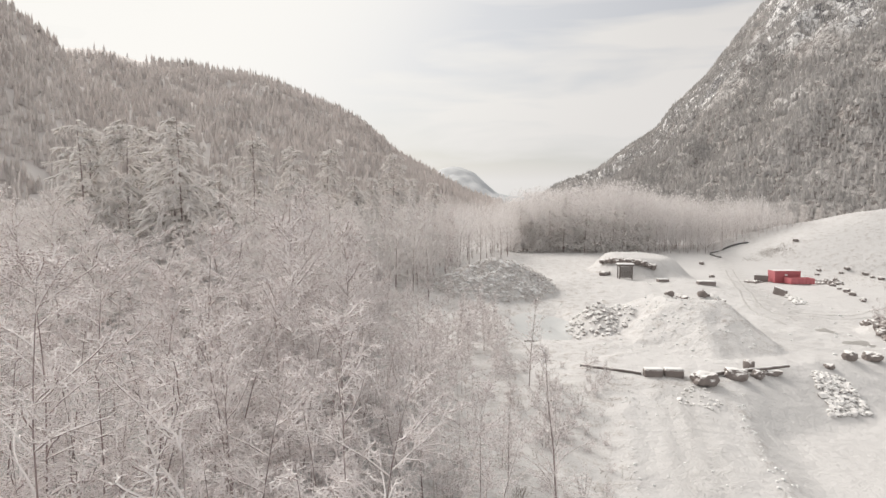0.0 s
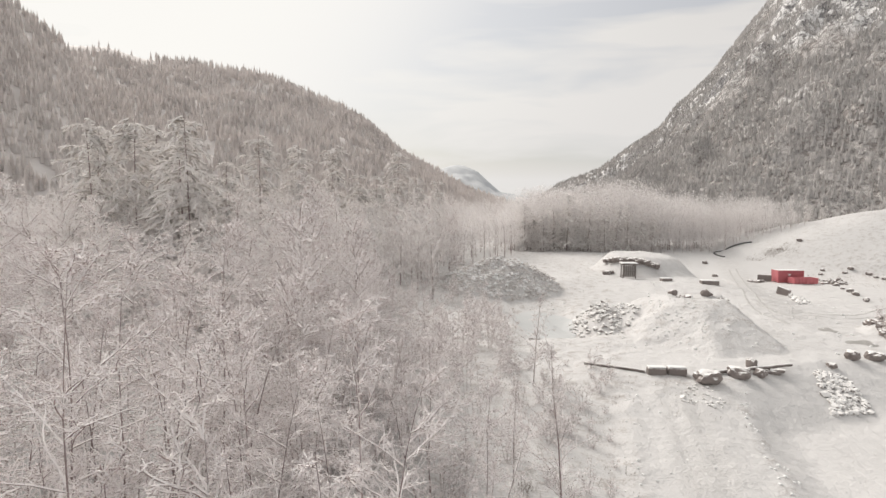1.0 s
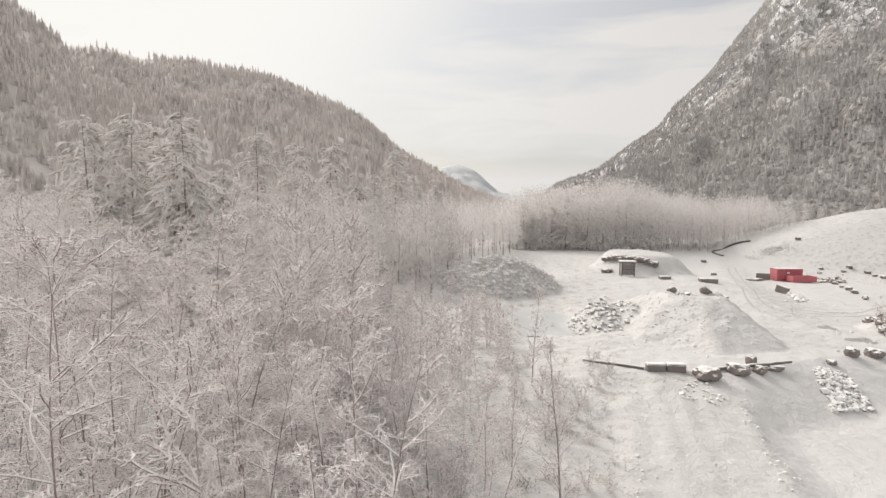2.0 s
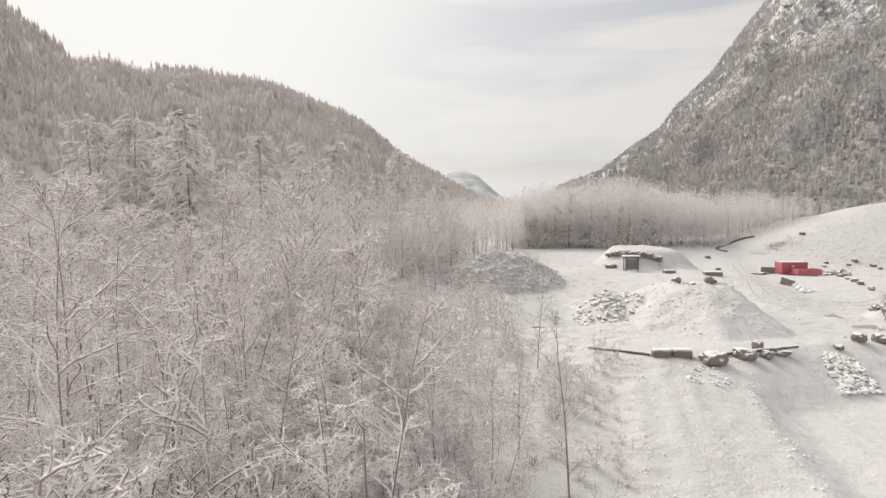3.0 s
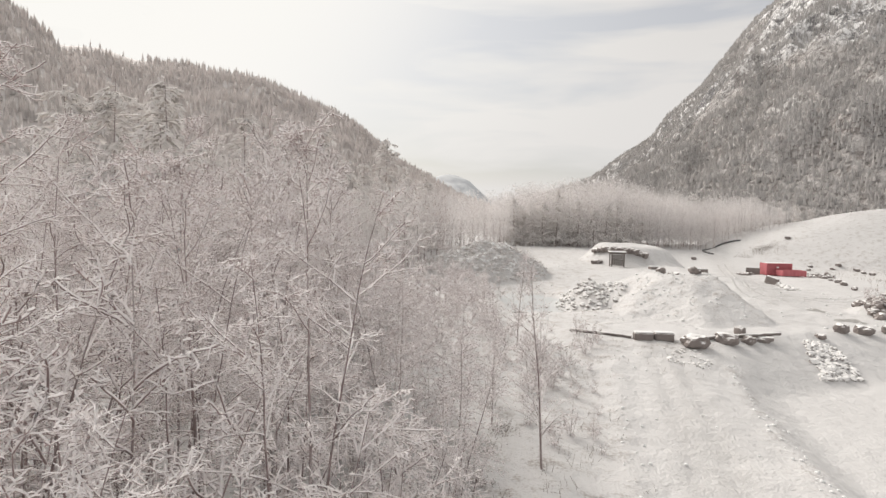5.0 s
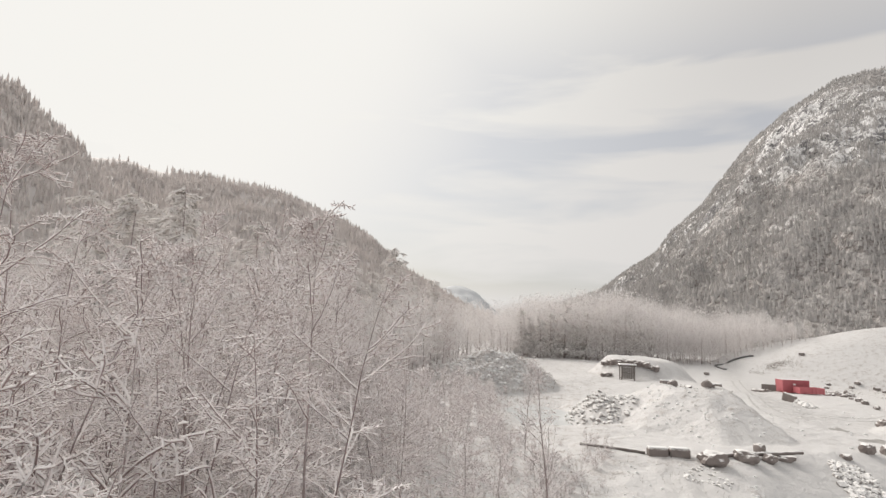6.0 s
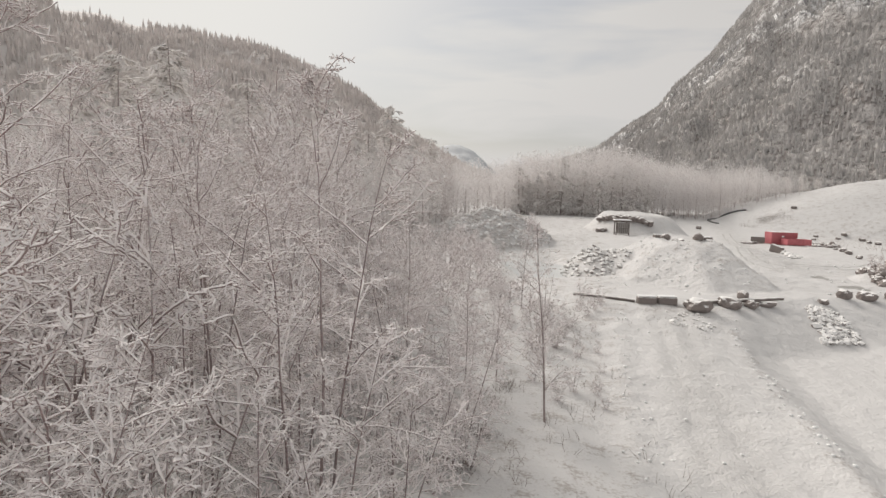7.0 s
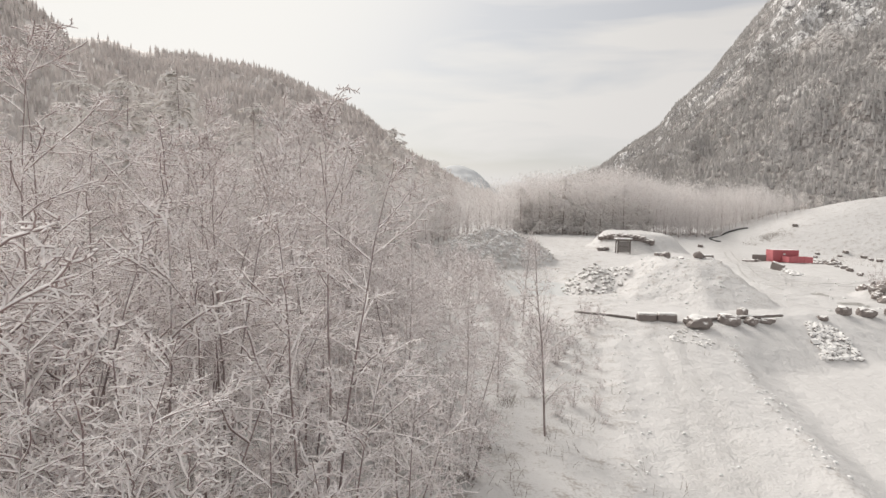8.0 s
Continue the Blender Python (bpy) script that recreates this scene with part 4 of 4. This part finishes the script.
for x, y, s in [(78.0, 113.4, 1.2), (74.9, 107, 0.8), (73.7, 103.2, 1.2), (72.3, 99.8, 1.25), (70.5, 94.8, 1.0), (69.6, 93.6, 0.8)]:
    boulder(rr, x, y, 1.05 * s, 0.95 * s, 0.8 * s, float(rr.uniform(0, 180)), "dark stone set in a row across the yard", "row of stones")
for x, y, s in [(94, 152, 1.3), (91.0, 137.5, 1.0), (94.0, 134, 1.1), (96.4, 135.6, 1.3), (98.2, 132, 1.3), (96.4, 127.4, 1.0), (96.0, 124.2, 1.2), (87, 132, 0.9), (96.5, 117, 1.0), (93, 112, 0.9)]:
    boulder(rr, x, y, 1.1 * s, 0.95 * s, 0.8 * s, float(rr.uniform(0, 180)), "dark stone at the foot of the snowy hill", "stones by the hill")
for x, y in [(66.2, 145.3), (60.1, 126.8), (58.9, 148.8)]:
    boulder(rr, x, y, 1.3, 1.1, 1.0, float(rr.uniform(0, 180)), "snow-capped stone beside the road", "stones by the road")
rubble_heap("rock_outcrop", "dark broken rock beside the yard's edge", in_quad(rr, 130, (53.4, 67.2), (59, 67.2), (60, 73.5), (54.4, 73.5)), rr, (0.45, 1.05), DARK_STONES)
for x, y in [(54.4, 70.5), (56.0, 72.0), (55.4, 68.8), (58.2, 71.0)]:
    size = float(rr.uniform(0.4, 0.6))
    copy_thing(BUSH[0], Matrix.LocRotScale((x, y, gz(x, y) - 0.03), Euler((0, 0, float(rr.uniform(0, 6)))), (size, size, size)))


def slab(x, y, sx, sy, sz, turn, tip, label):
    ob = thing("concrete_slab", pose(x, y, gz(x, y) - 0.1, tip, 0, turn), label, "slab")
    part("body", block(sx, sy, sz, bevel=0.04), MAT_ROCK, ob)
    part("snow_cap", block(sx * 0.98, sy * 0.95, 0.1, pose(0, 0, sz), 0.03), MAT_SNOW, ob, "layer of snow")


slab(46.7, 100.4, 2.9, 1.6, 0.75, -6, 0, "flat dark slab topped with snow beside the road")
slab(59.6, 100.2, 0.5, 2.2, 1.3, 30, 14, "upright concrete slab leaning by the stones")
slab(40.2, 103.4, 1.9, 1.2, 0.6, 4, 0, "low dark slab topped with snow near the shelter")


def container():
    L, W, H = 5.45, 2.44, 2.5
    x, y = 71.2, 118.4
    ob = thing("shipping_container", pose(x, y, gz(x, y), 0, 0, 2), "red steel shipping container with a snowy roof", "container")
    bm = bmesh.new()
    n = 26
    for side in (-1, 1):
        for k in range(n):
            put_box(bm, L / n * 0.55, 0.05, H - 0.36, pose(-L / 2 + (k + 0.5) * L / n, side * (W / 2 - 0.035), 0.18))
    put_box(bm, L - 0.1, W - 0.16, H - 0.14, pose(0, 0, 0.1))
    part("body", bm, MAT_RED, ob)
    for sx in (-1, 1):
        for sy in (-1, 1):
            part("corner_post", block(0.16, 0.16, H, pose(sx * (L / 2 - 0.08), sy * (W / 2 - 0.08), 0)), MAT_RED, ob)
    for sy in (-1, 1):
        for z in (0, H - 0.14):
            part("rail", block(L - 0.32, 0.14, 0.14, pose(0, sy * (W / 2 - 0.07), z)), MAT_RED, ob)
    for s in (-1, 1):
        door = part("door", block(0.05, W / 2 - 0.2, H - 0.4, pose(L / 2 - 0.02, s * W / 4, 0.2)), MAT_RED, ob)
        for k in (-0.25, 0.25):
            part("locking_bar", block(0.04, 0.04, H - 0.5, pose(L / 2 + 0.03, s * W / 4 + k, 0.25)), MAT_WHITE, door, "pale steel locking bar")
    part("sign", block(0.55, 0.02, 0.32, pose(-0.35, -W / 2 - 0.02, 1.5), 0.005), MAT_WHITE, ob, "small white mark on the side")
    part("snow_cap", block(L - 0.2, W - 0.2, 0.05, pose(0, 0, H), 0.02), MAT_SNOW, ob, "thin layer of snow")
    # low open skip in front of it
    x, y = 72.6, 115.4
    ob = thing("skip", pose(x, y, gz(x, y), 0, 0, 2), "low open red steel skip beside the container", "skip")
    part("floor", block(4.9, 2.2, 0.12, pose(0, 0, 0.12)), MAT_RED, ob)
    for s in (-1, 1):
        w = part("side_wall", block(4.9, 0.08, 1.15, pose(0, s * 1.1, 0.12)), MAT_RED, ob)
        for k in range(7):
            part("rib", block(0.1, 0.1, 1.1, pose(-2.2 + k * 0.73, s * 1.18, 0.14)), MAT_RED, w)
        part("end_wall", block(0.08, 2.1, 1.15, pose(s * 2.45, 0, 0.12)), MAT_RED, ob)
    part("snow_fill", block(4.75, 2.05, 0.5, pose(0, 0, 0.24), 0.1), MAT_SNOW, ob, "snow lying in the skip")


container()
slab(67.0, 119.4, 2.6, 0.35, 1.5, -28, 0, "grey concrete panel standing beside the red container")


def shelter():
    x, y = 34.9, 108.4
    ob = thing("timber_shelter", pose(x, y, gz(x, y), 0, 0, -4), "small dark timber shelter with slatted sides under the knoll", "shelter")
    for sx in (-1, 1):
        for sy in (-1, 1):
            part("post", block(0.18, 0.18, 2.5, pose(sx * 1.15, sy * 0.8, 0)), MAT_TIMBER, ob)
    for sy in (-1, 1):
        part("beam", block(2.9, 0.18, 0.22, pose(0, sy * 0.8, 2.5)), MAT_TIMBER, ob)
        part("rail", block(2.4, 0.12, 0.14, pose(0, sy * 0.8, 0.35)), MAT_TIMBER, ob)
    for k in range(6):
        part("slat", block(0.1, 0.05, 2.1, pose(-0.95 + k * 0.38, -0.8, 0.4)), MAT_TIMBER, ob)
    part("gate_panel", block(2.1, 0.06, 1.9, pose(0, -0.66, 0.45)), MAT_GREY, ob, "pale grey boarded panel")
    part("cross_rail", block(2.3, 0.08, 0.14, pose(0, -0.84, 1.35)), MAT_TIMBER, ob)
    part("roof", block(3.1, 2.2, 0.1, pose(0, 0, 2.72)), MAT_TIMBER, ob)
    part("snow_cap", block(3.0, 2.1, 0.18, pose(0, 0, 2.822), 0.06), MAT_SNOW, ob, "layer of snow")


shelter()
# dark stones of the cut face behind the shelter
for k in range(19):
    u = k / 18
    x = 31.6 + 9.0 * u
    y = next((q for q in np.arange(104, 118, 0.1) if gz(x, q) > 3.5 + 1.1 * math.sin(u * 3.1) ** 0.7), 112.0)
    boulder(rr, x, y, float(rr.uniform(1.2, 2.3)), 1.3, float(rr.uniform(0.8, 1.4)), float(rr.uniform(0, 90)), "dark stone in the cut face of the knoll", "stones of the cut face")


def hose(name, pts, rad, label, mat, category):
    pts = np.array(pts, float)
    k = np.linspace(0, len(pts) - 1, 40)
    p = np.stack([np.interp(k, np.arange(len(pts)), pts[:, c]) for c in range(2)], -1)
    for _ in range(3):
        p[1:-1] = (p[:-2] + p[1:-1] * 2 + p[2:]) / 4
    p = np.concatenate([p, np.array([[gz(*q) + rad * 0.6] for q in p])], 1)
    v, f = tubes(p[None], np.full((1, 40), rad), 8)
    return tagged(new(name, mesh_of(name, v, f, mat, True)), label, category)


hose("drain_pipe", [(75.6, 154.6), (74.7, 157.2), (75.2, 160.2), (77.0, 163.0), (80.4, 164.0), (83.6, 163.2), (86.6, 161.6)], 0.24, "thick black pipe curving across the snow", MAT_DARK, "pipe")


def ribbon(name, pts, width, label, mat, lift=0.03, category="track"):
    """A long flat mark lying on the ground, a little raised, with thickness."""
    pts = np.array(pts, float)
    n = 60
    k = np.linspace(0, len(pts) - 1, n)
    p = np.stack([np.interp(k, np.arange(len(pts)), pts[:, c]) for c in range(2)], -1)
    for _ in range(4):
        p[1:-1] = (p[:-2] + p[1:-1] * 2 + p[2:]) / 4
    t = unit(np.gradient(p, axis=0))
    s = np.stack([-t[:, 1], t[:, 0]], -1)
    rows = []
    for o, up in ((-0.5, -0.06), (-0.3, lift), (0.3, lift), (0.5, -0.06)):
        q = p + s * o * width
        rows.append(np.concatenate([q, (ground_z(q[:, 0], q[:, 1]) + up)[:, None]], 1))
    v = np.stack(rows, 1).reshape(-1, 3)
    a = (np.arange(n - 1)[:, None] * 4 + np.arange(3)[None]).ravel()
    return tagged(new(name, mesh_of(name, v, np.stack([a, a + 1, a + 5, a + 4], -1), mat, True)), label, category, kind="structure")


for pts, wide in (([(68.2, 136.8), (60.0, 117), (52.6, 100.5), (47.8, 90), (45.6, 84), (44.6, 79), (45.2, 74)], 0.45),
                  ([(70.1, 137.3), (61.8, 117), (54.6, 100.5), (50.0, 90.5), (48.0, 85), (47.4, 81), (48.4, 77.2)], 0.45)):
    ribbon("road", pts, wide, "wheel rut pressed into the snowy road", MAT_RUT)
for pts in ([(50.4, 82.2), (53.0, 79.8), (56.2, 79.4), (60.0, 81.0), (64.5, 84.3), (71, 90)], [(50.4, 79.6), (53.6, 77.8), (57.2, 77.8), (61.2, 79.4), (66.0, 82.6), (73, 88.5)]):
    ribbon("road", pts, 0.32, "faint wheel rut curving over the yard", MAT_RUT)


def puddle(name, x, y, sx, sy, label, mat, wavy=1.0):
    n = 36
    a = np.arange(n) * 2 * math.pi / n
    k = 1 + wavy * (0.25 * np.sin(a * 3 + x) + 0.12 * np.sin(a * 5 + y))
    rows = []
    for q, up in ((1.0, 0.015), (0.85, 0.05), (0.6, 0.05), (0.3, 0.05)):
        px, py = x + np.cos(a) * sx * k * q, y + np.sin(a) * sy * k * q
        rows.append(np.stack([px, py, ground_z(px, py) + up], -1))
    v = np.concatenate(rows)
    i, j = np.meshgrid(np.arange(3), np.arange(n), indexing="ij")
    i, j, j2 = i.ravel(), j.ravel(), ((j + 1) % n).ravel()
    f = np.stack([i * n + j, i * n + j2, (i + 1) * n + j2, (i + 1) * n + j], -1)
    c = np.arange(n // 2 - 1) + 3 * n
    f = np.concatenate([f, np.stack([c, c + 1, 7 * n - c - 2, 7 * n - c - 1], -1)])
    tagged(new(name, mesh_of(name, v, f, mat, True)), label, "puddle" if name == "puddle" else "pond")


puddle("puddle", 48.8, 71.6, 1.1, 1.1, "patch of grey slush in the yard", MAT_ICE)
puddle("puddle", 49.0, 65.9, 1.7, 1.2, "patch of grey slush in the yard", MAT_ICE)
# added sheet whose darker colour paints the shade on the hollow's snow
puddle("hollow_shade_sheet", 13.2, 74.6, 4.0, 8.6, "darker blue-grey sheet standing in for shaded snow in a hollow", MAT_SHADED_SNOW, 0.3)
# made-up dark strip that paints the shade line of the hollow's rim
log_between("rim_shade_strip", (9.6, 64.5, gz(9.6, 64.5) + 0.06), (17.4, 65.4, gz(17.4, 65.4) + 0.06), 0.09, "thin dark strip standing in for shade along the hollow's rim")

# ---- dry weeds, twigs and clods of snow along the track ----
rw = np.random.default_rng(75)


def weeds(name, label, centres, per, spread, hgt):
    c = np.repeat(np.array(centres, float), per, 0)
    q = c + rw.normal(0, spread, c.shape)
    n = len(q)
    p = np.stack([q[:, 0], q[:, 1], ground_z(q[:, 0], q[:, 1]) - 0.03], -1)
    d = unit(np.stack([rw.normal(0, 0.35, n), rw.normal(0, 0.35, n), np.ones(n)], -1))
    sp, sr = shoots(rw, p, d, rw.uniform(*hgt, n), np.full(n, 0.011), np.full(n, 0.005), 3, -0.3, 0.12)
    v, f = tubes(sp, sr)
    tagged(new(name, mesh_of(name, v, f, MAT_WEED)), label, "weeds", kind="stuff")


weeds("dry_weeds", "dry weed stalks poking out of the snow by the wood", [(rw.uniform(1.5, 11.5), rw.uniform(19, 48)) for _ in range(70)], 4, 0.22, (0.15, 0.7))
weeds("dry_weeds", "sparse dry stalks poking out of the bank", [(rw.uniform(8, 23), rw.uniform(40, 50)) for _ in range(40)], 3, 0.25, (0.1, 0.4))
weeds("dry_weeds", "sparse dry stalks poking out of the snowy hill", [(rw.uniform(82, 125), rw.uniform(104, 132)) for _ in range(120)], 6, 0.7, (0.3, 0.9))


weeds("dry_grass", "patch of brown dead grass at the foot of the snowy hill", [(rw.normal(86, 3.0), rw.normal(150.6, 1.2)) for _ in range(60)], 12, 0.6, (0.4, 1.0))
weeds("dry_brush", "dark dry brush lying at the wood's edge", [(4.4, 30.6), (4.6, 31.2), (3.4, 28.6), (2.8, 25.0), (1.6, 21.8)], 40, 0.35, (0.2, 0.6))


def clods(name, label, spots, sizes):
    """Loose clods of snow thrown up along the track, too many to count."""
    bm = lump(rw, 1, 0.9, 0.7, 0.35, 1)
    bm.verts.ensure_lookup_table()
    bv = np.array([v.co[:] for v in bm.verts])
    bf = np.array([[v.index for v in f.verts] for f in bm.faces])
    bm.free()
    out = []
    for x, y in spots:
        s, a = rw.uniform(*sizes) ** 1.4 * 1.6, rw.uniform(0, 6.28)
        M = np.array([[math.cos(a), -math.sin(a), 0], [math.sin(a), math.cos(a), 0], [0, 0, rw.uniform(0.5, 1.0)]]) * s
        out.append((bv @ M.T + np.array([x, y, gz(x, y) - 0.1 * s]), bf))
    tagged(new(name, mesh_of(name, *joined(out), MAT_SNOW, True)), label, "snow clods", kind="stuff")


knots = rw.uniform(24, 47, 14)
verge = [(18.3 + 0.285 * (y - 24) + rw.normal(0, 0.5), y) for y in knots[rw.integers(0, 14, 90)] + rw.normal(0, 1.1, 90)]
clods("snow_clods", "clods of snow thrown up along the track's verge", verge, (0.06, 0.3))
left = [(11.3 + 0.26 * (y - 30.6) + rw.normal(0, 0.6), y) for y in rw.uniform(22, 48, 60)]
clods("snow_clods", "clods of snow along the track's edge by the wood", left, (0.06, 0.28))
clods("snow_clods", "clods of snow lying on the track", [(rw.uniform(9, 19), rw.uniform(24, 50)) for _ in range(50)], (0.06, 0.25))
clods("snow_clods", "lumps of snow on the flank of the mound", [(rw.normal(28, 4), rw.normal(65, 4)) for _ in range(210)], (0.1, 0.32))
clods("snow_clods", "lumps of snow on the yard's bench", [(rw.uniform(13, 62), rw.uniform(58, 105)) for _ in range(200)], (0.12, 0.4))

# torn-up root at the wood's edge
ob = thing("tree_stump", pose(0.6, 19.7, gz(0.6, 19.7) - 0.1), "dark torn-up stump half buried in snow", "stump")
part("root", lump(rw, 0.7, 0.6, 0.45, 0.5), MAT_TRUNK, ob)
n = 14
sp, sr = shoots(rw, np.tile([[0, 0, 0.3]], (n, 1)) + rw.normal(0, 0.15, (n, 3)), unit(rw.normal(0, 1, (n, 3)) + np.array([0, 0, 0.7])), rw.uniform(0.25, 0.5, n), np.full(n, 0.045), np.full(n, 0.015), 3, 0, 0.2)
part("roots", mesh_of("roots", *tubes(sp, sr, 4), MAT_TRUNK), None, ob)

# brushwood thrown over the western heap
rq = np.random.default_rng(74)
n = 2300
a, q = rq.uniform(0, 6.28, n), rq.uniform(0, 1, n) ** 0.55
px, py = 8.8 + np.cos(a) * q * 10.2, 94.5 + np.sin(a) * q * 8.2
p = np.stack([px, py, ground_z(px, py) + 0.1], -1)
d = unit(np.stack([rq.normal(0, 1, n), rq.normal(0, 1, n), rq.uniform(-0.2, 0.5, n)], -1))
bp, br = shoots(rq, p, d, rq.uniform(0.3, 1.1, n), rq.uniform(0.04, 0.1, n), np.full(n, 0.025), 3, -0.3, 0.15)
v, f = tubes(bp, br, 4)
clods("snow_clods", "lumps of snow caught on the brushwood heap", [(8.8 + math.cos(a) * q * 9.8, 94.5 + math.sin(a) * q * 7.8) for a, q in zip(rw.uniform(0, 6.28, 520), rw.uniform(0, 1, 520) ** 0.55)], (0.3, 0.62))
heap_ob = tagged(new("brush_heap", mesh_of("brush_heap", v, f, MAT_BRUSH)), "large heap of cut brushwood dusted with snow", "brush heap", kind="stuff")
